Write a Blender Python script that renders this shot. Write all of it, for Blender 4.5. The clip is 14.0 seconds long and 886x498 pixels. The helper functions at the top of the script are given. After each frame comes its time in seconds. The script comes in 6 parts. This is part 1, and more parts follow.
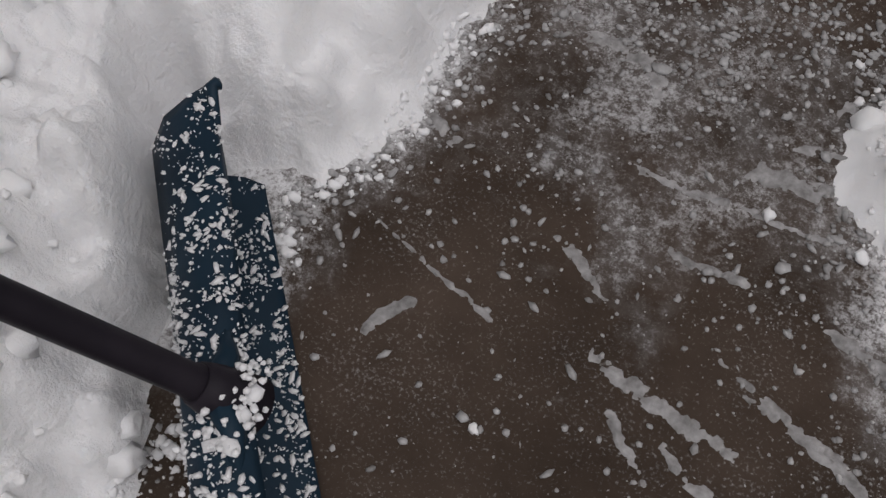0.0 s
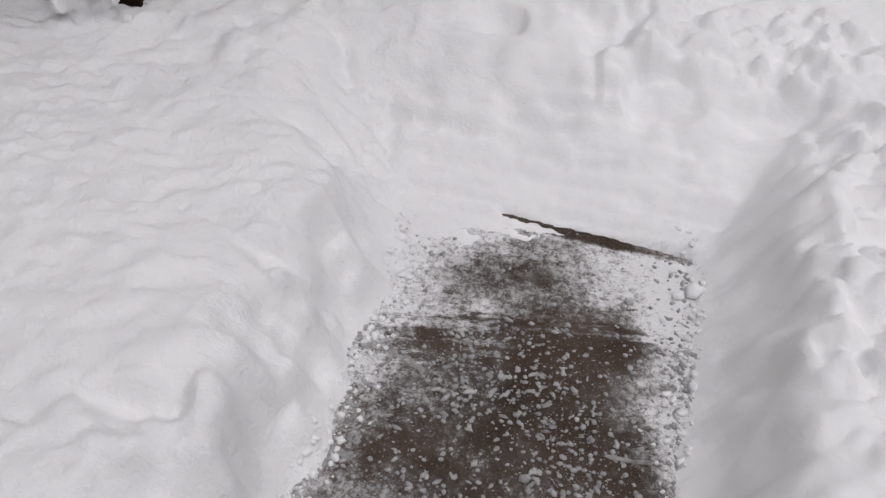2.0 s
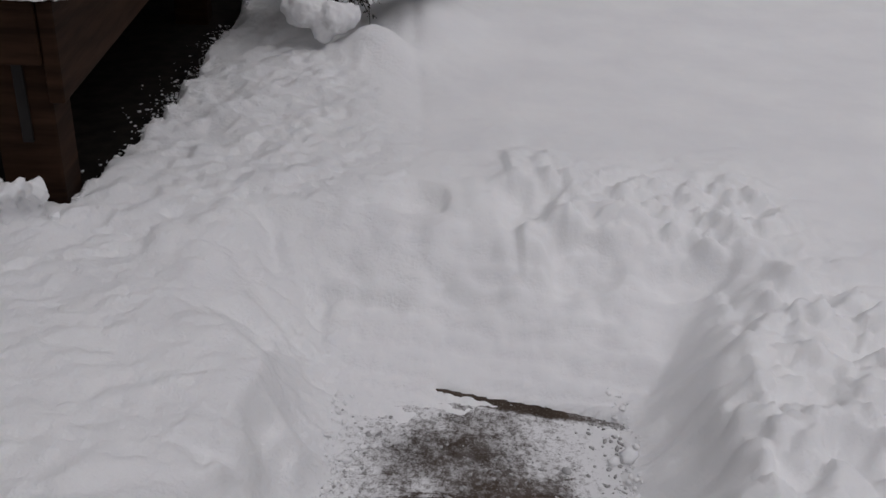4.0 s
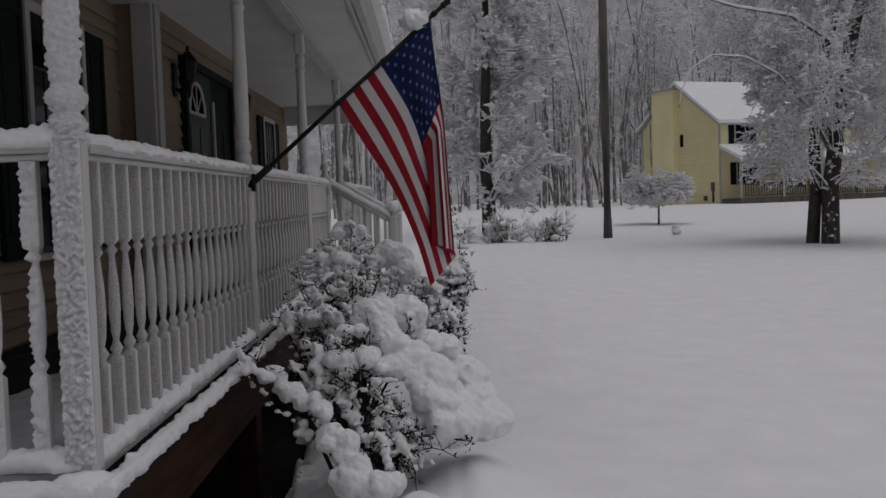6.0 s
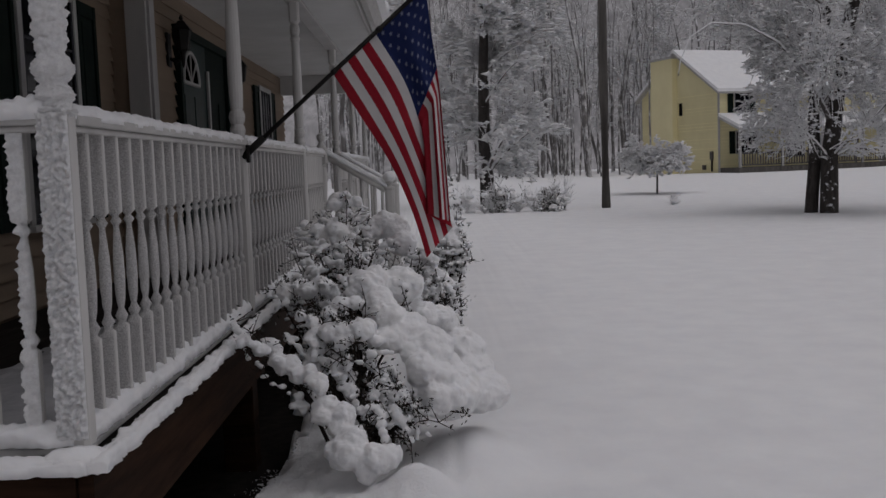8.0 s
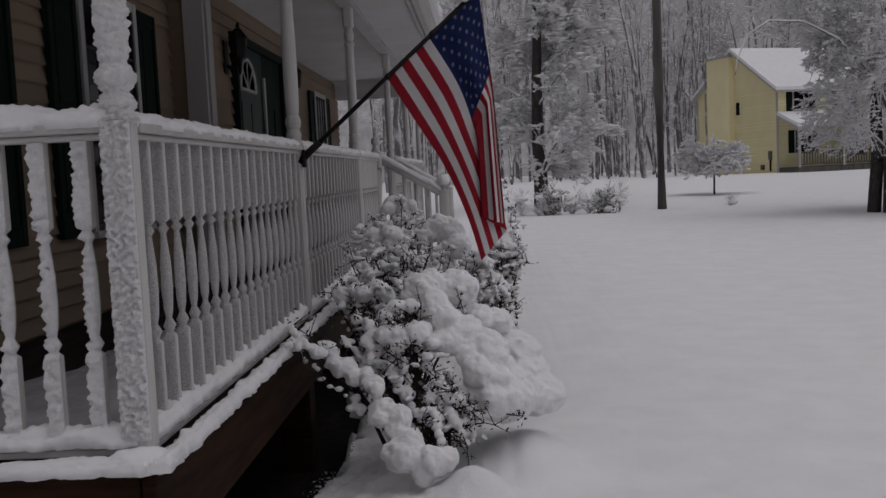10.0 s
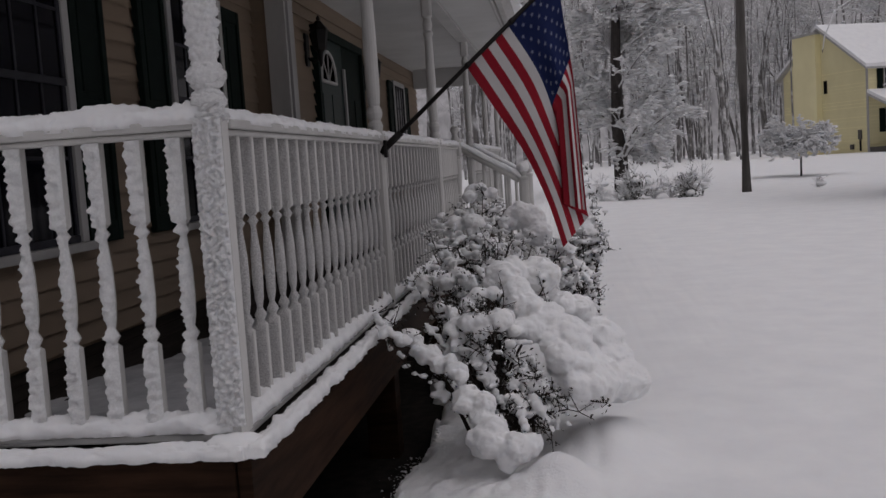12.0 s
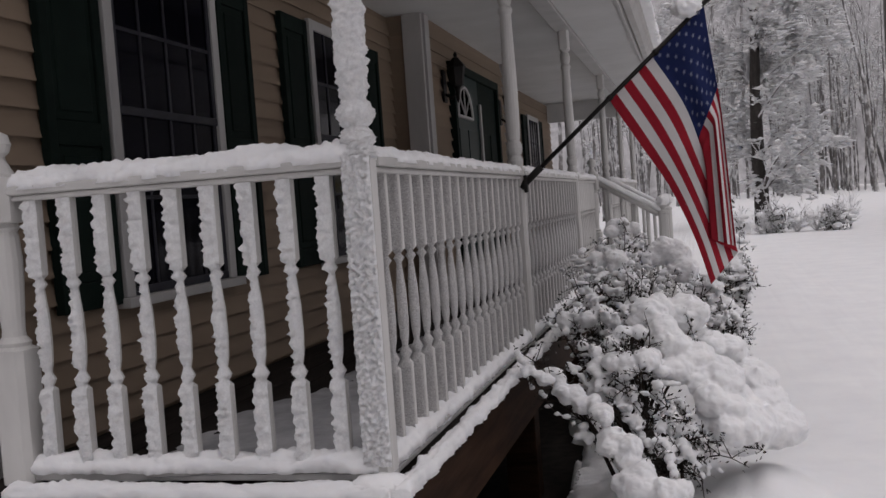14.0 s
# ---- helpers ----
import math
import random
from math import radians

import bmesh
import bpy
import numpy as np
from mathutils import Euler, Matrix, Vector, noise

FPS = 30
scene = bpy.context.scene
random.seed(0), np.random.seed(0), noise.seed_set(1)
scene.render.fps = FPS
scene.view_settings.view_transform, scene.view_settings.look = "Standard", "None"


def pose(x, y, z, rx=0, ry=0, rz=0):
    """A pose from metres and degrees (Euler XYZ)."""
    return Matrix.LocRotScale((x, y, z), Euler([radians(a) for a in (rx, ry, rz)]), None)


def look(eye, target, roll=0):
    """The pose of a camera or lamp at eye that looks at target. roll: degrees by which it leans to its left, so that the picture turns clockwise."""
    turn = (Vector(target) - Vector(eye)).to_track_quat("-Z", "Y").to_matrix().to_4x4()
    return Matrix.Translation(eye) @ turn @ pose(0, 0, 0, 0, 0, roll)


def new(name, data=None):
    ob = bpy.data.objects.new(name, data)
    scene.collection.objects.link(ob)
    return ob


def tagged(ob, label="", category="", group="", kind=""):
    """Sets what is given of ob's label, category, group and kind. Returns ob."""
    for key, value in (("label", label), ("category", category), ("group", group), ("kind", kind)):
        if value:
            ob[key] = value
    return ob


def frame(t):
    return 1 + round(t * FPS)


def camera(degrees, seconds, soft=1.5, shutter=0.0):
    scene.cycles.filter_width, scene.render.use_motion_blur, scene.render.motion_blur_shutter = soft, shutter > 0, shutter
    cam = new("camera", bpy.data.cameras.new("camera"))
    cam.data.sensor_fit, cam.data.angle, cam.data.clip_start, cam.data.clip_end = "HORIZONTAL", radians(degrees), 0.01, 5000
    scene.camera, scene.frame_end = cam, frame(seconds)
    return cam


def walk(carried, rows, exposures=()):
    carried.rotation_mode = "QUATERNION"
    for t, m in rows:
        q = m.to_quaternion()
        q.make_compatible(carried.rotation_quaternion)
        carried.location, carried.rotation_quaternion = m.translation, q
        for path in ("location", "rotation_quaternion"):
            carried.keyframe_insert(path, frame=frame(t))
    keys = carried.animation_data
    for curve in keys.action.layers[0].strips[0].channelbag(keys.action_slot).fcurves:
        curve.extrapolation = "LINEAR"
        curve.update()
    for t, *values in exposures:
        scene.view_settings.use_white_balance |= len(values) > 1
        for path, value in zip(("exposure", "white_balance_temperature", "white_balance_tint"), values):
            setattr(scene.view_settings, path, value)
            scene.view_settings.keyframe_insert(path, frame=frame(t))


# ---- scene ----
cam = camera(48.8, 14.0)
PATH = [
    (0, (0.901, -2.645, 0.431), (0.642, -1.800, -1.364), -0.65),
    (0.5, (0.917, -2.612, 0.473), (0.845, -1.468, -1.166), 4.68),
    (1, (0.916, -2.598, 0.504), (0.890, -1.276, -0.996), 6.31),
    (1.5, (0.913, -2.578, 0.554), (0.894, -1.136, -0.832), 4.41),
    (2, (0.905, -2.578, 0.586), (0.907, -1.007, -0.652), 3.89),
    (2.2, (0.915, -2.600, 0.534), (0.919, -0.970, -0.624), 4.40),
    (4.3, (0.887, -2.592, 0.66), (1.031, -0.796, -0.207), 2.9),
    (4.5, (0.888, -2.596, 0.659), (1.005, -0.754, -0.111), 2.3),
    (5, (0.901, -2.588, 0.683), (0.989, -0.658, 0.166), 0.0),
    (5.5, (0.915, -2.573, 0.725), (0.988, -0.592, 0.459), -0.6),
    (6, (0.946, -2.612, 0.727), (0.971, -0.615, 0.621), -2.0),
    (6.5, (0.953, -2.596, 0.732), (0.947, -0.598, 0.636), -2.4),
    (7, (0.95, -2.603, 0.731), (0.924, -0.607, 0.598), -1.8),
    (7.5, (0.956, -2.565, 0.727), (0.971, -0.571, 0.565), -2.6),
    (8, (0.958, -2.578, 0.733), (0.984, -0.585, 0.565), -2.1),
    (8.5, (0.962, -2.586, 0.742), (0.958, -0.593, 0.581), -2.2),
    (8.7, (0.952, -2.58, 0.747), (0.922, -0.586, 0.595), -1.9),
    (10.8, (0.964, -2.593, 0.726), (0.865, -0.603, 0.548), -3.1),
    (11, (0.968, -2.595, 0.731), (0.873, -0.607, 0.533), -3.3),
    (11.5, (0.963, -2.594, 0.736), (0.881, -0.607, 0.529), -3.1),
    (12, (0.945, -2.614, 0.742), (0.698, -0.637, 0.567), -3.8),
    (12.5, (0.875, -2.629, 0.769), (0.337, -0.704, 0.725), -2.2),
    (13, (0.848, -2.605, 0.768), (0.192, -0.716, 0.767), -1.5),
    (13.5, (0.85, -2.601, 0.769), (0.214, -0.705, 0.778), -2.5),
    (14, (0.885, -2.558, 0.753), (0.381, -0.625, 0.665), -4.2),
]
EXPOSURES = [(0.0, -0.17, 6450, 14), (0.6, 0.17, 6450, 16), (1.2, 0.15, 6450, 14), (2.2, -0.05, 6380, 14), (4.3, -0.65, 6300, 15), (5.2, -0.86, 6300, 14.5), (8.0, -0.92, 6300, 16),
             (12.0, -0.65, 6350, 17.5), (12.6, -0.55, 6500, 17.5), (13.3, -0.36, 6500, 17.5), (14.0, -0.18, 6450, 17.5)]
walk(cam, [(t, look(eye, target, roll)) for t, eye, target, roll in PATH], EXPOSURES)

# ---- sky and sun: an even, overcast winter sky ----
world = bpy.data.worlds.new("overcast_sky")
scene.world = world
world.use_nodes = True
wn = world.node_tree
sky = wn.nodes.new("ShaderNodeTexSky")
sky.sky_type, sky.sun_disc = "NISHITA", False
sky.sun_elevation, sky.sun_rotation = radians(74), radians(130)
sky.air_density, sky.dust_density, sky.ozone_density = 1.0, 6.0, 1.0
hue = wn.nodes.new("ShaderNodeHueSaturation")
hue.inputs["Saturation"].default_value = 0.12
wn.links.new(sky.outputs[0], hue.inputs["Color"])
wn.links.new(hue.outputs[0], wn.nodes["Background"].inputs[0])
wn.nodes["Background"].inputs[1].default_value = 0.053
sun_data = bpy.data.lights.new("sun", "SUN")
sun_data.energy, sun_data.angle, sun_data.color = 1.25, radians(104), (1.0, 0.98, 0.96)
sun = new("sun", sun_data)
sun.matrix_world = look((2.8, -2.4, 15), (0, 0, 0))


# ---- materials ----
def material(name, rough=0.6, metal=0.0):
    m = bpy.data.materials.new(name)
    m.use_nodes = True
    b = m.node_tree.nodes["Principled BSDF"]
    b.inputs["Roughness"].default_value, b.inputs["Metallic"].default_value = rough, metal
    return m, m.node_tree, b


def add(nt, kind, **inputs):
    n = nt.nodes.new(kind)
    for k, v in inputs.items():
        n.inputs[k.replace("_", " ")].default_value = v
    return n


def ramp(nt, fac, stops):
    r = nt.nodes.new("ShaderNodeValToRGB")
    els = r.color_ramp.elements
    while len(els) < len(stops):
        els.new(0.5)
    for e, (p, c) in zip(els, stops):
        e.position, e.color = p, (*c, 1) if len(c) == 3 else c
    nt.links.new(fac, r.inputs[0])
    return r.outputs[0]


def mix(nt, fac, a, b):
    m = nt.nodes.new("ShaderNodeMix")
    m.data_type = "RGBA"
    for k, v in ((0, fac), (6, a), (7, b)):
        if hasattr(v, "is_linked"):
            nt.links.new(v, m.inputs[k])
        else:
            m.inputs[k].default_value = v if k == 0 else (*v, 1)
    return m.outputs[2]


def tex(nt, scale, detail=4.0, rough=0.6, stretch=None):
    co = nt.nodes.new("ShaderNodeTexCoord")
    n = add(nt, "ShaderNodeTexNoise", Scale=scale, Detail=detail, Roughness=rough)
    if stretch:
        mp = nt.nodes.new("ShaderNodeMapping")
        mp.inputs["Scale"].default_value = stretch
        nt.links.new(co.outputs["Object"], mp.inputs[0])
        nt.links.new(mp.outputs[0], n.inputs["Vector"])
    else:
        nt.links.new(co.outputs["Object"], n.inputs["Vector"])
    return n.outputs[0]


def bump(nt, b, height, strength, dist=0.01):
    n = add(nt, "ShaderNodeBump", Strength=strength, Distance=dist)
    nt.links.new(height, n.inputs["Height"])
    nt.links.new(n.outputs[0], b.inputs["Normal"])


def painted(name, c1, c2, scale=8.0, rough=0.55, relief=0.15, grain=(1, 1, 1), fine=120.0, spec=0.12):
    """Paint or wood: a slow change of tone, and a fine grain that also gives the relief."""
    m, nt, b = material(name, rough)
    b.inputs["Specular IOR Level"].default_value = spec
    big = ramp(nt, tex(nt, scale, 5, 0.6, grain), [(0.35, c1), (0.68, c2)])
    info = nt.nodes.new("ShaderNodeObjectInfo")
    vary = add(nt, "ShaderNodeHueSaturation")
    mr = nt.nodes.new("ShaderNodeMapRange")
    mr.inputs["To Min"].default_value, mr.inputs["To Max"].default_value = 0.9, 1.1
    nt.links.new(info.outputs["Random"], mr.inputs["Value"])
    nt.links.new(mr.outputs[0], vary.inputs["Value"])
    nt.links.new(big, vary.inputs["Color"])
    nt.links.new(vary.outputs[0], b.inputs["Base Color"])
    bump(nt, b, tex(nt, fine, 3, 0.6, grain), relief, 0.002)
    return m


def snow_material(name, fine=90.0, relief=0.35, dist=0.006, low=(0.80, 0.80, 0.81), patch=3.0, high=(0.87, 0.87, 0.87)):
    m, nt, b = material(name, 0.75)
    c = ramp(nt, tex(nt, patch, 6, 0.6), [(0.3, low), (0.7, high)])
    nt.links.new(c, b.inputs["Base Color"])
    b.inputs["Specular IOR Level"].default_value = 0.25
    b.inputs["Subsurface Weight"].default_value = 0.12
    b.inputs["Subsurface Radius"].default_value = (0.03, 0.035, 0.04)
    b.inputs["Subsurface Scale"].default_value = 0.4
    bump(nt, b, tex(nt, fine, 5, 0.7), relief, dist)
    return m


def snowy_bark(name, c1, c2, low=0.15, high=0.55, scale=14.0, cover=0.0):
    """Bark that carries snow on what faces up, and broken patches elsewhere."""
    m, nt, b = material(name, 0.85)
    geo = nt.nodes.new("ShaderNodeNewGeometry")
    sep = nt.nodes.new("ShaderNodeSeparateXYZ")
    nt.links.new(geo.outputs["Normal"], sep.inputs[0])
    n1 = tex(nt, scale, 4, 0.6)
    sm = nt.nodes.new("ShaderNodeMath")
    sm.operation = "MULTIPLY_ADD"
    nt.links.new(n1, sm.inputs[0])
    sm.inputs[1].default_value = 1.3
    nt.links.new(sep.outputs[2], sm.inputs[2])
    fac = ramp(nt, sm.outputs[0], [(low + 0.3 - cover, (0, 0, 0)), (high + 0.3 - cover, (1, 1, 1))])
    bark = ramp(nt, tex(nt, scale * 1.5, 5, 0.7, (1, 1, 0.25)), [(0.35, c1), (0.7, c2)])
    col = mix(nt, fac, bark, (0.82, 0.82, 0.83))
    nt.links.new(col, b.inputs["Base Color"])
    bump(nt, b, tex(nt, scale * 2, 4, 0.7, (1, 1, 0.3)), 0.6, 0.02)
    return m


SNOW = snow_material("fresh_snow")
LAWN_SNOW = snow_material("lawn_snow", 20.0, 0.55, 0.014)
nt = LAWN_SNOW.node_tree
# pitted where the eaves drip and loose snow falls, smooth on the open lawn
co, sp, mr = nt.nodes.new("ShaderNodeTexCoord"), nt.nodes.new("ShaderNodeSeparateXYZ"), nt.nodes.new("ShaderNodeMapRange")
nt.links.new(co.outputs["Object"], sp.inputs[0])
nt.links.new(sp.outputs[0], mr.inputs["Value"])
for k, v in (("From Min", 1.15), ("From Max", 0.8), ("To Min", 0.007), ("To Max", 0.022)):
    mr.inputs[k].default_value = v
pits = nt.nodes.new("ShaderNodeMath")
pits.operation = "MULTIPLY_ADD"
nt.links.new(tex(nt, 85, 4, 0.65), pits.inputs[0])
pits.inputs[1].default_value = 0.45
nt.links.new(next(n for n in nt.nodes if n.bl_idname == "ShaderNodeBump").inputs["Height"].links[0].from_socket, pits.inputs[2])
for n in nt.nodes:
    if n.bl_idname == "ShaderNodeBump":
        nt.links.new(pits.outputs[0], n.inputs["Height"])
        nt.links.new(mr.outputs[0], n.inputs["Distance"])
        n.inputs["Strength"].default_value = 0.5
# frost whose grey also carries the shade between the front balusters
SHADED_FROST = snow_material("thin_shaded_frost", 150, 0.8, 0.006, (0.30, 0.295, 0.29), 240.0, (0.66, 0.65, 0.64))
# thin wet deck snow, greyed further to hold the shade under the porch roof
SHADED_SLUSH = snow_material("thin_wet_shaded_snow", 70, 0.5, 0.006, (0.29, 0.29, 0.30), 5.0, (0.50, 0.50, 0.51))
SMEAR = snow_material("scraped_ice", 160, 0.5, 0.003, (0.15, 0.145, 0.14), 45.0, (0.42, 0.41, 0.41))
SNOW_LUMPY = snow_material("clinging_snow", 150, 0.9, 0.006, (0.72, 0.72, 0.725), 140.0)
WHITE = painted("white_paint", (0.50, 0.49, 0.475), (0.60, 0.59, 0.57), 5, 0.5, 0.12, (1, 1, 0.3))
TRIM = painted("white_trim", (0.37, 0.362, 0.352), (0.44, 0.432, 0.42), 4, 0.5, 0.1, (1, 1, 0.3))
SOFFIT = painted("white_soffit", (0.50, 0.50, 0.49), (0.57, 0.57, 0.56), 2, 0.6, 0.1)
SIDING = painted("tan_siding", (0.212, 0.160, 0.116), (0.272, 0.209, 0.154), 2.5, 0.6, 0.25, (1, 0.15, 1), 60)
GREEN = painted("dark_green_paint", (0.006, 0.011, 0.009), (0.010, 0.017, 0.014), 6, 0.6, 0.15, spec=0.04)
DOORGREEN = painted("green_door_paint", (0.008, 0.020, 0.019), (0.012, 0.027, 0.026), 6, 0.4, 0.1)
WOOD = painted("stained_beam", (0.013, 0.0068, 0.0042), (0.038, 0.0195, 0.0115), 9, 0.7, 0.5, (0.25, 0.25, 2.5), 60, 0.05)
DECK = painted("deck_boards", (0.012, 0.010, 0.009), (0.026, 0.021, 0.019), 6, 0.65, 0.4, (2, 0.2, 1), 60, 0.08)
DARK = painted("black_iron", (0.012, 0.011, 0.011), (0.02, 0.018, 0.017), 8, 0.5, 0.2)
# soil taken near black, so its colour holds the shade below the deck
SHADED_SOIL = painted("dry_shaded_soil", (0.008, 0.007, 0.006), (0.022, 0.018, 0.015), 14, 0.95, 0.8, (1, 1, 1), 40)
POLEWOOD = painted("weathered_pole", (0.07, 0.065, 0.06), (0.15, 0.14, 0.13), 6, 0.85, 0.5, (1, 1, 0.1), 30)
YELLOW = painted("yellow_siding", (0.76, 0.69, 0.41), (0.83, 0.76, 0.47), 0.5, 0.6, 0.1)
RED = painted("red_cloth", (0.245, 0.012, 0.023), (0.315, 0.018, 0.030), 4, 0.8, 0.2, (1, 1, 1), 300)
CLOTH = painted("white_cloth", (0.52, 0.50, 0.50), (0.60, 0.58, 0.58), 4, 0.8, 0.2, (1, 1, 1), 300)
BLUE = painted("blue_cloth", (0.009, 0.015, 0.062), (0.015, 0.023, 0.085), 4, 0.8, 0.2, (1, 1, 1), 300)
STAR = painted("dull_star_cloth", (0.12, 0.14, 0.21), (0.20, 0.22, 0.29), 4, 0.8, 0.2, (1, 1, 1), 300)
SHOVEL = painted("blue_plastic", (0.008, 0.020, 0.034), (0.013, 0.031, 0.050), 6, 0.4, 0.15)
HANDLE = painted("black_handle", (0.012, 0.010, 0.014), (0.022, 0.018, 0.024), 8, 0.45, 0.25)
CONCRETE, nt, b = material("wet_concrete", 0.85)
b.inputs["Specular IOR Level"].default_value = 0.2
co = nt.nodes.new("ShaderNodeTexCoord")
sp = nt.nodes.new("ShaderNodeSeparateXYZ")
nt.links.new(co.outputs["Object"], sp.inputs[0])


def calc(op, a, c):
    m = nt.nodes.new("ShaderNodeMath")
    m.operation = op
    for k, v in enumerate((a, c)):
        if hasattr(v, "is_linked"):
            nt.links.new(v, m.inputs[k])
        else:
            m.inputs[k].default_value = v
    return m.outputs[0]


# a film of powder lies along both edges of the walk and at its far end
edge_a = calc("MULTIPLY", calc("MAXIMUM", calc("SUBTRACT", 1.14, calc("ADD", sp.outputs[0], calc("MULTIPLY", sp.outputs[1], -0.25))), 0.0), 1.6)
edge_b = calc("MULTIPLY", calc("MAXIMUM", calc("SUBTRACT", calc("ADD", sp.outputs[0], calc("MULTIPLY", sp.outputs[1], -0.05)), 1.36), 0.0), 2.2)
side_film = calc("ADD", edge_a, calc("MULTIPLY", edge_b, calc("MINIMUM", calc("MAXIMUM", calc("MULTIPLY", calc("ADD", sp.outputs[1], 2.25), 3.0), 0.15), 1.0)))
end_film = calc("MULTIPLY", calc("MAXIMUM", calc("ADD", calc("ADD", sp.outputs[1], 1.02), calc("MULTIPLY", calc("SUBTRACT", tex(nt, 22, 6, 0.65, (0.16, 1.0, 1.0)), 0.5), 0.7)), 0.0), 2.6)
slot_line = calc("ADD", sp.outputs[1], calc("MULTIPLY", sp.outputs[0], 0.30))
end_film = calc("MINIMUM", calc("MINIMUM", end_film, 0.15), calc("MAXIMUM", calc("MULTIPLY", calc("SUBTRACT", -0.275, slot_line), 20.0), -0.3))
film = calc("ADD", calc("ADD", side_film, end_film), calc("MULTIPLY", tex(nt, 5, 10, 0.76), 0.675))
patchy = calc("SUBTRACT", calc("MULTIPLY", calc("SUBTRACT", tex(nt, 2.3, 4, 0.6), 0.5), 0.6), calc("MULTIPLY", calc("MAXIMUM", calc("SUBTRACT", -2.08, sp.outputs[1]), 0.0), 0.6))
film = calc("ADD", film, patchy)
film = calc("ADD", film, calc("MINIMUM", calc("MAXIMUM", calc("MULTIPLY", calc("ADD", sp.outputs[1], 2.1), 0.3), 0.0), 0.095))
dust = ramp(nt, film, [(0.36, (0, 0, 0)), (0.62, (1, 1, 1))])
base = ramp(nt, tex(nt, 4, 6, 0.65), [(0.3, (0.032, 0.0215, 0.0145)), (0.7, (0.074, 0.053, 0.040))])
speck = ramp(nt, calc("ADD", calc("ADD", calc("MULTIPLY", tex(nt, 60, 8, 0.8), 0.7), calc("MULTIPLY", tex(nt, 230, 3, 0.7), 0.3)), calc("MULTIPLY", dust, 0.12)), [(0.53, (0, 0, 0)), (0.64, (1, 1, 1))])
smear = ramp(nt, tex(nt, 16, 7, 0.7, (1.0, 0.35, 1.0)), [(0.40, (0.02, 0.02, 0.02)), (0.80, (0.35, 0.35, 0.35))])
thick_ = calc("MULTIPLY", calc("MAXIMUM", calc("SUBTRACT", film, 0.55), 0.0), 1.6)
veil = calc("MULTIPLY", dust, calc("MINIMUM", calc("ADD", calc("ADD", smear, thick_), calc("MULTIPLY", speck, 0.62)), 0.94))
grit = ramp(nt, calc("ADD", tex(nt, 190, 4, 0.7), calc("MULTIPLY", tex(nt, 7, 4, 0.6), 0.25)), [(0.70, (0, 0, 0)), (0.86, (0.22, 0.22, 0.22))])
veil = calc("MAXIMUM", veil, grit)
nt.links.new(mix(nt, veil, base, (0.80, 0.80, 0.81)), b.inputs["Base Color"])
bump(nt, b, tex(nt, 160, 5, 0.7), 0.4, 0.004)
GLASS, nt, b = material("dark_window_glass", 0.06)
b.inputs["Base Color"].default_value = (0.003, 0.003, 0.006, 1)
b.inputs["Specular IOR Level"].default_value = 0.05
BARK = snowy_bark("dark_snowy_bark", (0.022, 0.018, 0.016), (0.07, 0.06, 0.055), 0.62, 0.80, 9.0)
TWIG = snowy_bark("snowy_twigs", (0.07, 0.06, 0.055), (0.15, 0.135, 0.125), -0.25, 0.15, 6.0, 0.30)
# bark of the far twigs and stems is painted paler in place of haze
FAR_TWIG = snowy_bark("far_hazed_snowy_twigs", (0.11, 0.10, 0.098), (0.22, 0.21, 0.205), -0.2, 0.28, 1.5, 0.22)
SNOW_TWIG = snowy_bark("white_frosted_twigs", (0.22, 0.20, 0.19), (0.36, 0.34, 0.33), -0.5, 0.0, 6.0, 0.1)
FAR_BARK = snowy_bark("far_hazed_stems", (0.10, 0.093, 0.09), (0.22, 0.21, 0.205), 0.30, 0.62, 1.6)
PALE_BACKDROP = painted("pale_backdrop_slope", (0.33, 0.325, 0.33), (0.56, 0.55, 0.555), 0.8, 0.95, 0.6, (1, 1, 0.3), 3.0)
CRUMB = snow_material("icy_crumbs", 200, 0.3, 0.003, (0.20, 0.195, 0.19), 30.0, (0.54, 0.535, 0.535))
NEEDLE = snowy_bark("frosted_leaves", (0.020, 0.026, 0.014), (0.06, 0.055, 0.035), 0.5, 0.95, 30.0)


# ---- mesh helpers ----
def part(name, bm, mat, parent=None, label=""):
    me = bpy.data.meshes.new(name)
    bm.normal_update()
    bm.to_mesh(me)
    bm.free()
    for m in mat if isinstance(mat, (list, tuple)) else [mat]:
        me.materials.append(m)
    ob = new(name, me)
    if parent:
        ob.parent = parent
    if label:
        ob["label"] = label
    return ob


def raw(name, verts, faces, mat, parent=None, smooth=False, label=""):
    me = bpy.data.meshes.new(name)
    me.from_pydata(verts, [], faces)
    for m in mat if isinstance(mat, (list, tuple)) else [mat]:
        me.materials.append(m)
    if smooth:
        me.shade_smooth()
    ob = new(name, me)
    if parent:
        ob.parent = parent
    if label:
        ob["label"] = label
    return ob


def thing(name, at, label, category, group="", kind=""):
    ob = new(name)
    ob.location = at
    ob.empty_display_size = 0.1
    bpy.context.view_layer.update()
    return tagged(ob, label, category, group, kind)


def box(bm, x0, y0, z0, x1, y1, z1, bevel=0.0):
    vs = bmesh.ops.create_cube(bm, size=1.0)["verts"]
    m = Matrix.Translation(((x0 + x1) / 2, (y0 + y1) / 2, (z0 + z1) / 2)) @ Matrix.Diagonal((abs(x1 - x0), abs(y1 - y0), abs(z1 - z0), 1))
    bmesh.ops.transform(bm, matrix=m, verts=vs)
    if bevel:
        es = list({e for v in vs for e in v.link_edges})
        bmesh.ops.bevel(bm, geom=es, offset=bevel, segments=2, affect="EDGES", profile=0.5)
    return bm


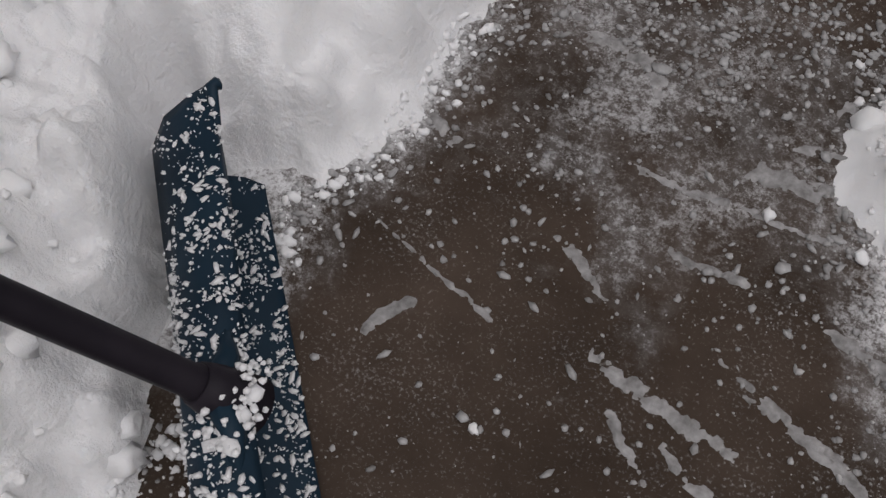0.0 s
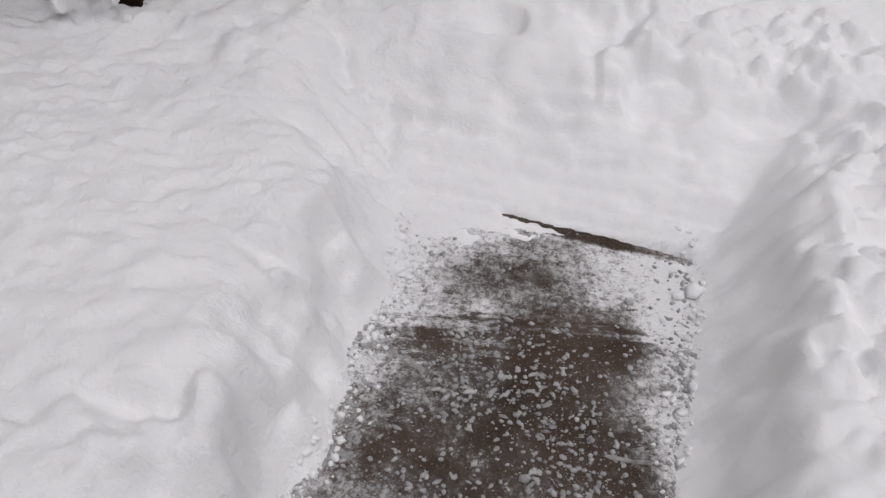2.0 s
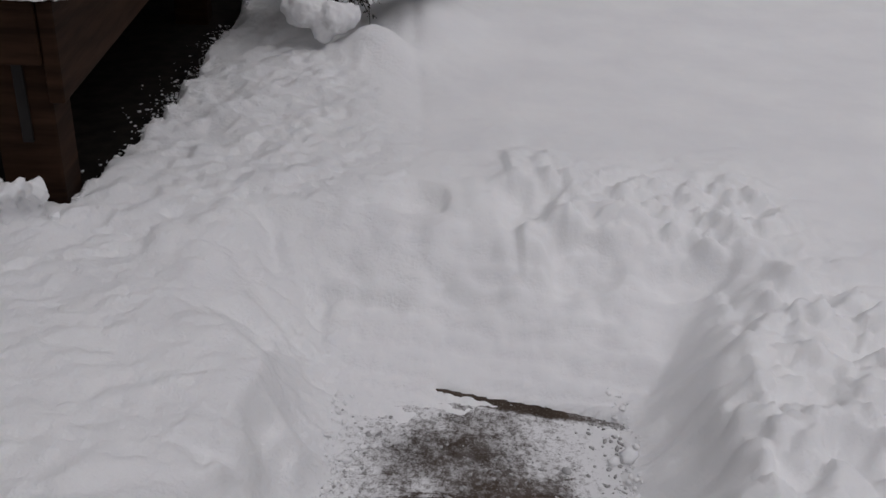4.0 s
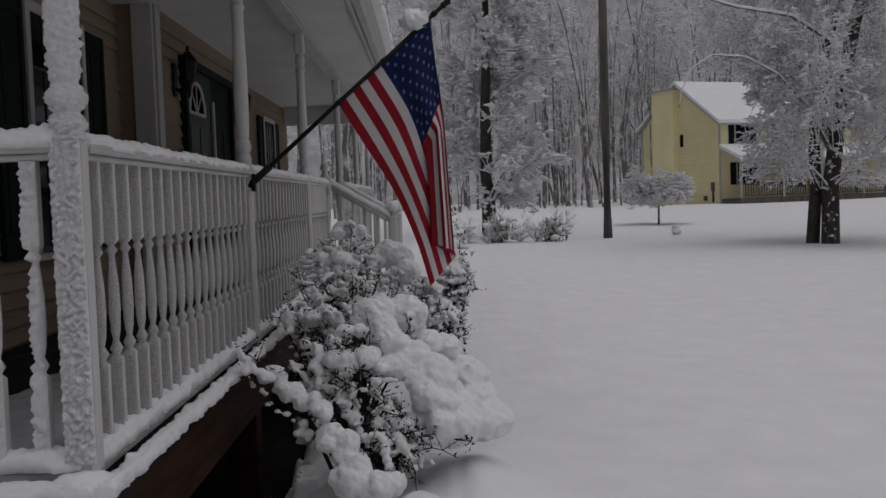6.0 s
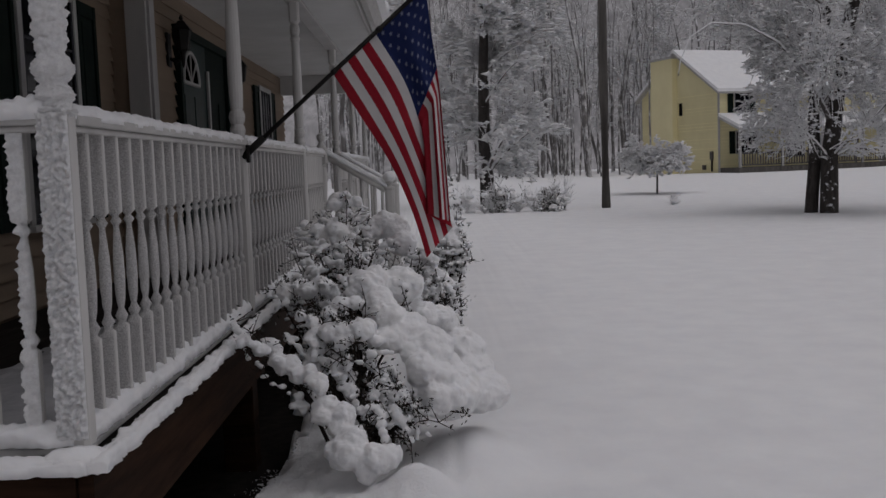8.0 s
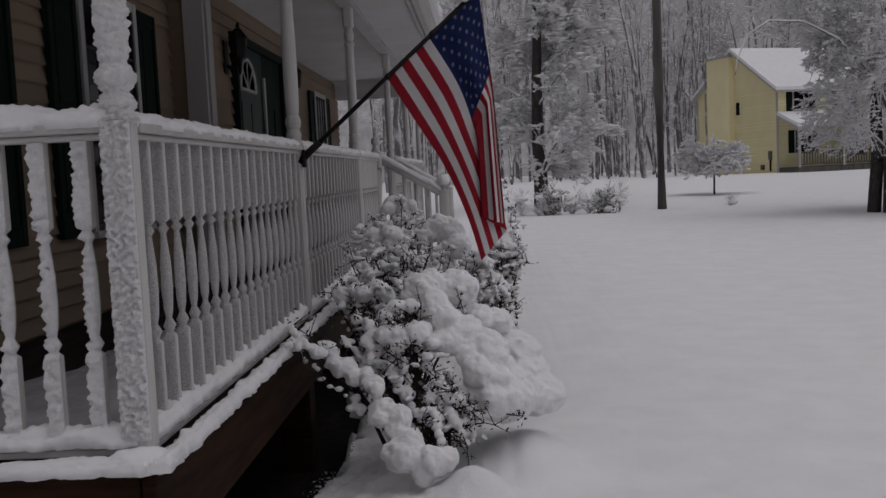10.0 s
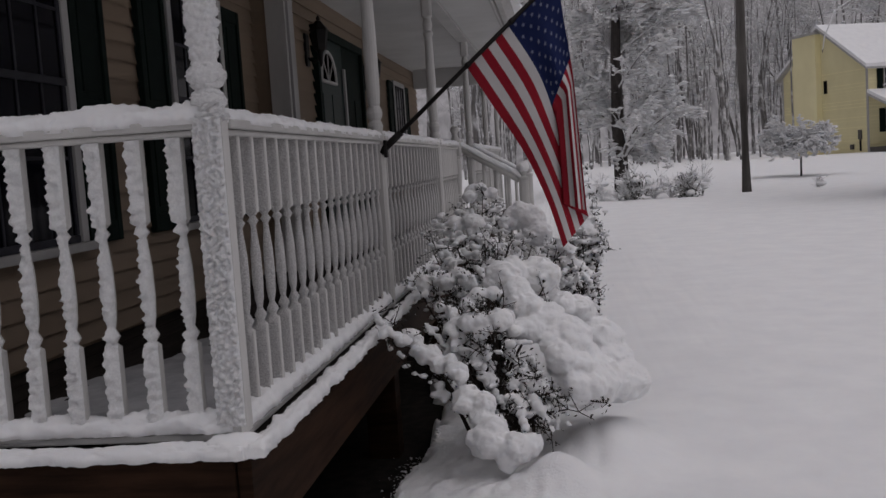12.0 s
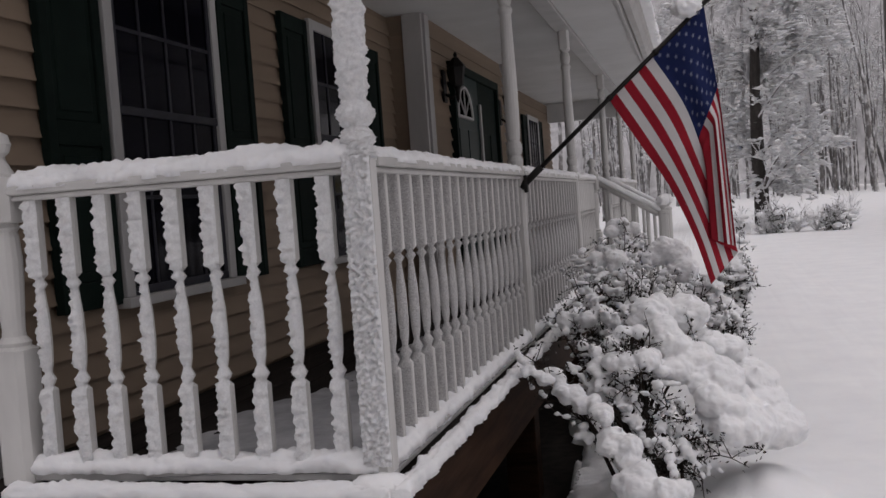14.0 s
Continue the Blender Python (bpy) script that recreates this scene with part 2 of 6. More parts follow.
def slab(name, a, c, mat, parent=None, bevel=0.004, label=""):
    """A bevelled block between two corners, in the parent's own space."""
    o = parent.location if parent and parent.parent is None else Vector()
    if parent and parent.parent:
        o = parent.parent.location
    return part(name, box(bmesh.new(), *(Vector(a) - o), *(Vector(c) - o), bevel), mat, parent, label)


def lathe(bm, prof, n=12, square=()):
    """Turn a profile of (radius, z) about z. Rows in square are made square in plan."""
    rings = []
    for k, (r, z) in enumerate(prof):
        ring = []
        for j in range(n):
            a = 2 * math.pi * (j + 0.5) / n
            c, s = math.cos(a), math.sin(a)
            q = r / max(abs(c), abs(s)) if k in square else r
            ring.append(bm.verts.new((q * c, q * s, z)))
        rings.append(ring)
    for p, q in zip(rings, rings[1:]):
        for j in range(n):
            bm.faces.new((p[j], p[(j + 1) % n], q[(j + 1) % n], q[j]))
    bm.faces.new(rings[0][::-1])
    bm.faces.new(rings[-1])
    return bm


def tube(bm, pts, radii, n=8):
    """A tapered tube along points."""
    rings = []
    for k, p in enumerate(pts):
        p = Vector(p)
        d = (Vector(pts[min(k + 1, len(pts) - 1)]) - Vector(pts[max(k - 1, 0)])).normalized()
        q = d.to_track_quat("Z", "Y")
        rings.append([bm.verts.new(p + q @ Vector((radii[k] * math.cos(2 * math.pi * j / n), radii[k] * math.sin(2 * math.pi * j / n), 0))) for j in range(n)])
    for a, c in zip(rings, rings[1:]):
        for j in range(n):
            f = bm.faces.new((a[j], a[(j + 1) % n], c[(j + 1) % n], c[j]))
            f.smooth = True
    bm.faces.new(rings[0][::-1])
    bm.faces.new(rings[-1])
    return bm


def blob(bm, at, size, rough=0.25, sub=3, freq=2.0, seed=0.0):
    """A lump with an uneven surface."""
    vs = bmesh.ops.create_icosphere(bm, subdivisions=sub, radius=1.0)["verts"]
    off = Vector((seed * 3.7, seed * 1.3, seed * 2.1))
    for v in vs:
        d = v.co.copy()
        k = 1 + rough * (noise.noise(d * freq + off) + 0.5 * noise.noise(d * freq * 2.3 + off))
        v.co = Vector(at) + Vector((d.x * size[0], d.y * size[1], d.z * size[2])) * k
    for v in vs:
        for f in v.link_faces:
            f.smooth = True
    return bm


def heap(bm, a, c, w, h, step=0.012, seed=0.0, rough=0.35, side=None):
    """Snow lying along a rail from a to c: a rounded, lumpy bar of width w and height h."""
    a, c = Vector(a), Vector(c)
    L = (c - a).length
    d = (c - a) / L
    s = side or d.cross(Vector((0, 0, 1))).normalized()
    n, m = max(2, int(L / step)), 14
    rows = []
    for i in range(n + 1):
        t = i / n
        row = []
        end = min(1.0, min(t, 1 - t) * L / 0.03 + 0.55)
        for j in range(m + 1):
            ang = math.pi * j / m
            x, z = -math.cos(ang), math.sin(ang)
            p = a + d * (L * t)
            q = Vector((p.x * 9 + x * 1.2 + seed, p.y * 9 + seed * 2, z * 1.4))
            k = 1 + rough * (noise.noise(q) + 0.6 * noise.noise(q * 2.7) + 0.45 * noise.noise(q * 6.1))
            row.append(bm.verts.new(p + s * (x * w / 2 * k * (0.85 + 0.15 * end)) + Vector((0, 0, max(0.0, z) ** 0.7 * h * k * end - (0.010 * k if j in (0, m) else 0)))))
        rows.append(row)
    for p, q in zip(rows, rows[1:]):
        for j in range(m):
            f = bm.faces.new((p[j], p[j + 1], q[j + 1], q[j]))
            f.smooth = True
        bm.faces.new((p[0], q[0], q[m], p[m]))
    bm.faces.new(rows[0][::-1])
    bm.faces.new(rows[-1])
    return bm


def crust(bm, grid, normal, thick, seed=0.0, freq=30.0, hold=0.25):
    """Snow that has been blown onto a face: grid(u, v) gives the face, u and v from 0 to 1 in nu x nv steps."""
    pts, nu, nv = grid
    vs = []
    for i in range(nu + 1):
        row = []
        for j in range(nv + 1):
            p = Vector(pts(i / nu, j / nv))
            q = p * freq + Vector((seed, seed * 1.7, 0))
            k = 0.5 + 0.9 * noise.noise(q) + 0.5 * noise.noise(q * 2.3)
            edge = min(i, nu - i, 1) * min(j, nv - j, 1)
            row.append(bm.verts.new(p + Vector(normal) * (max(0.0, k) * thick + hold * thick) * (1 if edge else 0.1)))
        vs.append(row)
    for i in range(nu):
        for j in range(nv):
            f = bm.faces.new((vs[i][j], vs[i + 1][j], vs[i + 1][j + 1], vs[i][j + 1]))
            f.smooth = True
    return bm


# ---- smooth numeric noise for the ground ----
def lattice(ix, iy, seed):
    h = (ix * 374761393 + iy * 668265263 + seed * 1442695041) & 0x7FFFFFFF
    h = ((h ^ (h >> 13)) * 1274126177) & 0x7FFFFFFF
    return ((h ^ (h >> 16)) & 0xFFFF) / 65535.0 * 2 - 1


def vnoise(x, y, seed=0):
    ix, iy = np.floor(x).astype(np.int64), np.floor(y).astype(np.int64)
    fx, fy = x - ix, y - iy
    u, v = fx * fx * fx * (fx * (fx * 6 - 15) + 10), fy * fy * fy * (fy * (fy * 6 - 15) + 10)
    a, c = lattice(ix, iy, seed), lattice(ix + 1, iy, seed)
    d, e = lattice(ix, iy + 1, seed), lattice(ix + 1, iy + 1, seed)
    return (a * (1 - u) + c * u) * (1 - v) + (d * (1 - u) + e * u) * v


def step01(x, a, c):
    t = np.clip((x - a) / (c - a), 0, 1)
    return t * t * (3 - 2 * t)


def clumps(x, y, cell, seed):
    """Rounded lumps of uneven size, one to a cell, from 0 to about half a cell high."""
    ix, iy = np.floor(x / cell).astype(np.int64), np.floor(y / cell).astype(np.int64)
    best = np.zeros_like(x)
    for a in (-1, 0, 1):
        for c in (-1, 0, 1):
            px = (ix + a + 0.5 + 0.42 * lattice(ix + a, iy + c, seed)) * cell
            py = (iy + c + 0.5 + 0.42 * lattice(ix + a, iy + c, seed + 1)) * cell
            r = cell * (0.42 + 0.24 * lattice(ix + a, iy + c, seed + 2))
            q = 1 - ((x - px) ** 2 + (y - py) ** 2) / r ** 2
            best = np.maximum(best, np.sqrt(np.maximum(q, 0)) * r * 0.8)
    return best


LAWN, WALK = -0.62, -0.88


def lawn(x, y):
    """Height of the snow that nobody has touched."""
    far = np.clip(y, 0, 58) - np.clip(y, 0, 2.0)
    z = LAWN + 0.006 * far
    return z + 0.03 * vnoise(x * 0.25, y * 0.25, 3) * np.clip(y / 6, 0, 1)


def ground_height(x, y):
    z = lawn(x, y)
    z = z + 0.012 * vnoise(x * 2.1, y * 2.1, 1) + 0.006 * vnoise(x * 6, y * 6, 2) + 0.0022 * vnoise(x * 22, y * 22, 4)
    # a drift shed by the shrub and the eaves, with a soft edge along the lawn
    drift = step01(y, 0.25, 0.9) * step01(-y, -2.6, -1.9)
    z = z + 0.045 * step01(1.04 + 0.03 * vnoise(x * 3, y * 3, 26) - x, -0.10, 0.18) * drift * step01(x, 0.15, 0.5)
    z = z + 0.13 * np.exp(-(((x - 1.13) / 0.20) ** 2) - ((y - 1.85) / 0.40) ** 2)
    z = z + 0.12 * np.exp(-(((x - 0.86) / 0.17) ** 2) - ((y - 1.28) / 0.13) ** 2)
    z = z - 0.012 * np.exp(-(((x - 1.035 - 0.02 * vnoise(x * 3, y * 3, 28)) / 0.035) ** 2)) * drift
    z = z + (0.014 * vnoise(x * 9, y * 9, 27) + 0.009 * vnoise(x * 22, y * 22, 29)) * step01(-x, -1.1, -0.6) * step01(y, -1.0, 0.0)
    # pebbled crust where drips and crumbs fell from the eaves
    pebbled = step01(-x - 0.12 * vnoise(x * 2, y * 2, 61), -1.02, -0.72) * step01(-y, -1.9, -0.9) * step01(x, -0.75, -0.45)
    wx, wy = x + 0.02 * vnoise(x * 9, y * 9, 62), y + 0.02 * vnoise(x * 9, y * 9, 63)
    z = z + pebbled * (0.0060 * vnoise(wx * 15, wy * 27, 64) + 0.0050 * vnoise(wx * 33, wy * 46, 65) + 0.35 * clumps(wx, wy, 0.034, 66))
    # thrown and trodden snow round the cleared walk
    rough = step01(-np.hypot((x - 1.45) / 1.1, (y + 1.3) / 1.9), -1.3, -0.8) * (1 - 0.85 * step01(y, -1.6, -1.2) * step01(-x, -0.75, -0.5))
    rough = np.maximum(rough, 1.3 * step01(-np.hypot((x - 0.15) / 0.45, (y + 2.2) / 0.7), -1.3, -0.7))
    hollow = -0.055 * step01(vnoise(x * 4.1, y * 4.1, 7), 0.25, 0.6) + 0.035 * step01(vnoise(x * 3.3 + 5, y * 3.3, 17), 0.2, 0.6)
    lumps = hollow + 0.024 * np.abs(vnoise(x * 9, y * 9, 8)) + 0.013 * vnoise(x * 22, y * 22, 18) + 0.006 * vnoise(x * 46, y * 46, 19)
    z = z + (1 - 0.55 * step01(x, 1.4, 1.6)) * rough * lumps * (0.25 + 0.75 * step01(vnoise(x * 1.3, y * 1.3, 9) + 0.25 * (x > 1.3), -0.3, 0.3))
    heaped = step01(-np.hypot((x - 0.10) / 0.60, (y + 2.35) / 0.70), -1.0, -0.62)
    thrown = np.maximum(step01(-np.hypot((x - 2.05) / 0.60, (y + 1.3) / 1.25), -1.0, -0.6), step01(-np.hypot((x - 1.65) / 0.75, (y - 0.0) / 0.32), -1.0, -0.5))
    ux, uy = x + 0.012 * vnoise(x * 25, y * 25, 47), y + 0.012 * vnoise(x * 25 + 7, y * 25, 48)
    lumpy = 0.9 * clumps(ux, uy, 0.105, 50) + 1.0 * clumps(ux, uy, 0.052, 54) + 0.8 * clumps(ux, uy, 0.032, 58)
    # the cleared walk: shovelled banks, and a broken skin of snow left near its edges
    wob = 0.02 * vnoise(x * 5 + 9, y * 5, 11) + 0.022 * vnoise(x * 11, y * 11, 12) + 0.012 * vnoise(x * 27, y * 27, 13)
    left = np.interp(y, (-3.4, -2.4, -2.02, -1.88, -1.5, -0.9, -0.5), (0.26, 0.42, 0.46, 0.56, 0.64, 0.78, 0.80)) + wob
    right = np.interp(y, (-3.4, -2.0, -1.86, -1.78, -1.66, -1.58, -1.35, -1.1, -0.78, -0.6), (1.50, 1.46, 1.36, 1.29, 1.28, 1.345, 1.40, 1.465, 1.53, 1.55)) + wob * 0.5 * step01(-y, 1.3, 1.6) + 0.008 * vnoise(x * 2, y * 6, 77)
    top = -0.58 - 0.25 * (x - 1.1) + 0.015 * vnoise(x * 6, y * 3, 14)
    gap = np.minimum(np.minimum(x - left, right - x), (top - y) * 0.6)
    gap = gap + 0.018 * vnoise(x * 15, y * 15, 25) * step01(-gap, -0.1, 0.15)
    steep = 0.22 + 0.03 * step01(x, 0.9, 1.2) + 0.16 * step01(y, -0.75, -0.5) + 0.06 * vnoise(x * 3.1, y * 3.1, 33)
    z = z + 0.011 * vnoise((x - left) * 26, y * 2.2 + x, 38) * step01(-gap, 0.0, 0.04) * step01(gap, -0.34, -0.12) * step01(-x, -1.0, -0.8)
    cut = step01(gap / steep, -1.05, 0.10) ** 1.2
    grain = 0.0035 * vnoise(x * 40, y * 40, 22) + 0.004 * vnoise(x * 75, y * 75, 23)
    end = step01(y + 0.25 * (x - 1.1), -1.02, -0.62)
    dragged = 0.010 * vnoise(x * 3.2, y * 30 + x * 7, 21) + 0.006 * vnoise(x * 9, y * 55 + x * 12, 24)
    skin = WALK + 0.010 - 0.040 * step01(gap, -0.01, 0.075) * (1 - 0.50 * end - 0.5 * end * step01(-x, -1.1, -0.8)) + grain + dragged * (0.35 + end)
    z = z * (1 - cut) + skin * cut
    # broken lumps on the banks: a loose heap by the shovel, a crumbling lip along the walk, thrown snow beyond it
    z = z + heaped * (1.3 * lumpy + 0.012 * vnoise(x * 21, y * 21, 45) - 0.02) * step01(-gap, 0.0, 0.07)
    z = z + 0.85 * thrown * (lumpy - 0.02) * step01(vnoise(x * 2.6, y * 2.6, 49), -0.5, 0.3) * step01(-gap, 0.08, 0.20)
    lip = step01(-gap, 0.0, 0.025) * step01(gap, -0.20, -0.08) * (1 - heaped) * step01(-x, -1.0, -0.7) * step01(vnoise(x * 7, y * 7, 71), -0.5, 0.2)
    z = z + lip * (0.6 * clumps(ux, uy, 0.062, 72) + 0.6 * clumps(ux, uy, 0.030, 75))
    for hx, hy, hr, hd in ((0.62, -0.62, 0.07, 0.05), (0.56, -1.05, 0.06, 0.045), (0.42, -1.5, 0.07, 0.05), (0.78, -0.32, 0.10, 0.06), (1.02, 0.05, 0.09, 0.05), (1.75, -1.55, 0.10, 0.06), (1.85, -1.1, 0.09, 0.05), (1.35, 0.0, 0.12, 0.05), (1.75, -0.3, 0.12, 0.06), (2.1, -0.75, 0.11, 0.06)):
        rad = np.hypot(x - hx, (y - hy) * 1.2) / (hr * (1 + 0.45 * vnoise(x * 14, y * 14, 36)))
        z = z - hd * (1 - step01(rad, 0.2, 1.25)) * (1 - cut)
    # the hollow that the shovel stands in
    al = np.clip(((x - 0.31) * 0.27 + (y + 1.95) * -0.55) / 0.3754, 0, 1)
    near = np.hypot(x - 0.31 - 0.27 * al, y + 1.95 + 0.55 * al)
    dent = np.exp(-(near / 0.12) ** 2)
    wall_ = 0.105 + 0.030 * vnoise(x * 9, y * 9, 67) + 0.012 * vnoise(x * 26, y * 26, 68)
    dent = np.where(x * 0.55 + y * 0.27 > 0.55 * 0.31 - 0.27 * 1.95, dent, 1.25 * (1 - step01(near / wall_, 0.55, 1.15)))
    z = z - np.minimum(0.20 * dent, np.maximum(z - WALK + 0.006 - 0.008 * vnoise(x * 30, y * 30, 37), 0))
    # slots where the shovel's edge bit through to the pavement
    slot = np.exp(-((y + 0.565 + 0.30 * (x - 1.05) + 0.004 * vnoise(x * 30, y * 4, 69)) / (0.012 + 0.004 * vnoise(x * 22, y * 5, 70))) ** 2) * step01(x, 1.03, 1.06) * step01(-x, -1.52, -1.50) * (0.6 + 0.4 * step01(vnoise(x * 19, y * 12, 34), -0.5, 0.1))
    z = z * (1 - slot) + (WALK - 0.045) * slot
    step = np.exp(-((y + 0.69 + 0.26 * (x - 1.0)) / 0.024) ** 2) * step01(x, 0.98, 1.05) * step01(-x, -1.52, -1.49) * 0.016
    z = z - step
    # no snow falls under the porch
    under = step01(-0.01 + (0.12 * step01(y, 0.1, 0.8) + 0.09 * step01(y, 1.2, 1.8)) * step01(-y, -4.0, -3.0) + 0.04 * vnoise(x * 7, y * 7, 15) + 0.02 * vnoise(x * 21, y * 21, 16) - x, -0.06, 0.06) * step01(y, -0.05 , 0.12) * step01(-y, -13.1, -12.9)
    return z - under * 0.30


def spread(fine0, fine1, step, lo, hi, grow=1.13):
    a = list(np.arange(fine0, fine1, step))
    d, p = step, a[-1]
    while p < hi:
        d *= grow
        p += d
        a.append(p)
    d, p = step, a[0]
    while p > lo:
        d *= grow
        p -= d
        a.insert(0, p)
    return np.array(a)


gx = spread(-0.35, 2.15, 0.0108, -0.6, 2.6, 1.04)
gx = np.concatenate([spread(gx[0] - 0.03, gx[0], 0.03, -900, gx[0] - 0.04, 1.12), gx, spread(gx[-1] + 0.03, gx[-1] + 0.05, 0.03, gx[-1] + 0.02, 900, 1.12)])
gy = spread(-2.80, 1.30, 0.0108, -3.0, 1.4, 1.03)
gy = np.concatenate([spread(gy[0] - 0.04, gy[0], 0.04, -900, gy[0] - 0.05, 1.14), gy, np.arange(gy[-1] + 0.025, 2.6, 0.025), spread(2.62, 2.64, 0.03, 2.615, 900, 1.10)])
gx, gy = np.unique(gx), np.unique(gy)
X, Y = np.meshgrid(gx, gy, indexing="ij")
Z = ground_height(X, Y)
nx, ny = X.shape
idx = np.arange(nx * ny).reshape(nx, ny)
quads = np.stack([idx[:-1, :-1], idx[1:, :-1], idx[1:, 1:], idx[:-1, 1:]], -1).reshape(-1, 4)
ground = raw("ground", np.stack([X, Y, Z], -1).reshape(-1, 3).tolist(), quads.tolist(), LAWN_SNOW, None, True)
tagged(ground, "deep fresh white snow over the lawn", "snow", kind="structure")
walkway = part("pavement", box(bmesh.new(), 0.2, -30, WALK - 0.1, 1.6, -0.2, WALK, 0.01), CONCRETE)
tagged(walkway, "brown wet concrete walk dusted with loose snow", "walkway", kind="structure")
soil = part("soil", box(bmesh.new(), -1.4, -0.02, -0.95, 0.30, 13.0, -0.80), SHADED_SOIL)
tagged(soil, "bare soil, blackened for the shade under the porch deck", "soil", kind="structure")

# ---- the house with the porch ----
WALL, BUMP, CEIL, BEAM = -1.30, -1.04, 2.21, 2.0
BUMP_Y0, BUMP_Y1, END = 4.61, 7.80, 12.80
POSTS = (0.0, 2.45, 4.90, 7.86, 10.33, 12.74)


def wall_block(name, a, c, label, openings=()):
    ob = slab(name, a, c, SIDING, None, 0.0)
    return tagged(ob, label, "wall", kind="structure")


def clapboards(wall, axis, start, end, at, sign, z0, z1, course=0.097):
    """Overlapping boards: each leans out at its foot. axis is the way they run."""
    n = int((z1 - z0) / course)
    L = end - start
    prof = [(0.0, course + 0.012), (0.004, course + 0.012), (0.030, 0.0), (0.008, 0.010)]
    vs, fs = [], []
    for t in (0, L):
        for o, z in prof:
            vs.append((t, sign * o, z) if axis == "x" else (sign * o, t, z))
    for k in range(4):
        fs.append((k, (k + 1) % 4, 4 + (k + 1) % 4, 4 + k))
    fs += [(3, 2, 1, 0), (4, 5, 6, 7)]
    me = bpy.data.meshes.new("clapboard")
    me.from_pydata(vs, [], fs)
    me.materials.append(SIDING)
    for k in range(n):
        ob = new("clapboard", me)
        ob.location = (start, at, z0 + k * course) if axis == "x" else (at, start, z0 + k * course)
        ob.parent = wall


wall_front = wall_block("wall_front", (WALL - 0.2, 0.02, -0.9), (WALL, BUMP_Y0, CEIL), "tan clapboard front wall behind the porch")
wall_entry = wall_block("wall_entry", (WALL - 0.2, BUMP_Y0, -0.9), (BUMP, BUMP_Y1, CEIL), "tan clapboard wall round the entrance door")
wall_far = wall_block("wall_far", (WALL - 0.2, BUMP_Y1, -0.9), (WALL, END + 0.3, CEIL), "tan clapboard front wall past the entrance")
wall_gable = wall_block("wall_gable", (-8.0, 0.0, -0.9), (WALL - 0.2, END + 0.3, 5.2), "tan clapboard end wall of the house")
clapboards(wall_front, "y", 0.038, BUMP_Y0, WALL, 1, 0.02, CEIL)
clapboards(wall_entry, "x", WALL, BUMP - 0.1, BUMP_Y0, -1, 0.02, CEIL)
clapboards(wall_entry, "y", BUMP_Y0 + 0.1, BUMP_Y1 - 0.06, BUMP, 1, 0.02, CEIL)
clapboards(wall_far, "y", BUMP_Y1, END + 0.3, WALL, 1, 0.02, CEIL)
clapboards(wall_gable, "x", -7.9, WALL - 0.2, 0.0, -1, -0.62, 3.4)
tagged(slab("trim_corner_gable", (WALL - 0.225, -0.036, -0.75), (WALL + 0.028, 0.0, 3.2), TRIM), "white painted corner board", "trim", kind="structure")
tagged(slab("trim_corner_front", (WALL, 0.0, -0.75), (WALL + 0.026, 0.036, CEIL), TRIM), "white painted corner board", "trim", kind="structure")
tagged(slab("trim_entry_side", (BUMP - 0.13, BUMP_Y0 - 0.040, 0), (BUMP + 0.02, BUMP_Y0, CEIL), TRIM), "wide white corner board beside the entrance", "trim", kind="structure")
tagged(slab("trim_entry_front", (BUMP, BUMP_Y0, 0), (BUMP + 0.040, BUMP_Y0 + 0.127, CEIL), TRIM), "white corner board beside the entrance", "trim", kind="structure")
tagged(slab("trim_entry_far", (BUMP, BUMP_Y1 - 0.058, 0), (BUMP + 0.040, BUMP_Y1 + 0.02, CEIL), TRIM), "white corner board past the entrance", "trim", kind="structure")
tagged(slab("ceiling", (WALL - 0.1, -0.1, CEIL), (-0.06, END + 0.1, CEIL + 0.04), SOFFIT), "white porch ceiling", "ceiling", kind="structure")

# ---- porch: deck, beams, roof edge ----
deck = tagged(slab("floor_deck", (WALL, -0.06, -0.06), (0.05, END, -0.025), WOOD), "dark wooden porch deck", "deck", kind="structure")
for k in range(9):
    x0 = WALL + 0.005 + k * 0.150
    ob = slab("plank", (x0, -0.075, -0.024), (min(x0 + 0.145, 0.075), END, 0.0), DECK, None, 0.004)
    ob.parent = deck
beam_front = tagged(slab("beam_front", (0.02, -0.09, -0.305), (0.062, END, -0.03), WOOD, None, 0.005), "dark stained wooden rim beam under the deck", "beam", kind="structure")
beam_side = tagged(slab("beam_side", (WALL, -0.10, -0.20), (0.018, -0.055, -0.03), WOOD, None, 0.005), "dark stained wooden side beam under the deck", "beam", kind="structure")
for k, y in enumerate((0.02, 2.45, 4.9, 7.9, 10.35)):
    p = thing("deck_post", (-0.062, y, -0.9), "stained square timber post holding up the deck", "post", "posts under the deck")
    slab("post", (-0.145, y - 0.075, -0.95), (0.018, y + 0.075, -0.205 if k == 0 else -0.06), WOOD, p, 0.006)
bracket = slab("bracket", (-0.075, -0.064, -0.43), (-0.045, -0.054, -0.205), DARK)
tagged(bracket, "rusty steel strap on the deck post", "bracket")
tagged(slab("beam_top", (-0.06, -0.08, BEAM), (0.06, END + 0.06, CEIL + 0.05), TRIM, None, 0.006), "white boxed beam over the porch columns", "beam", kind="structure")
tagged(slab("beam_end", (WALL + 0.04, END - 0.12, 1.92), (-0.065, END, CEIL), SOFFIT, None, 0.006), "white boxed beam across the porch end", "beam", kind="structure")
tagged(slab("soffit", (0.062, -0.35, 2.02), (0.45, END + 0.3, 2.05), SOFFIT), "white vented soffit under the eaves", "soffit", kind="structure")
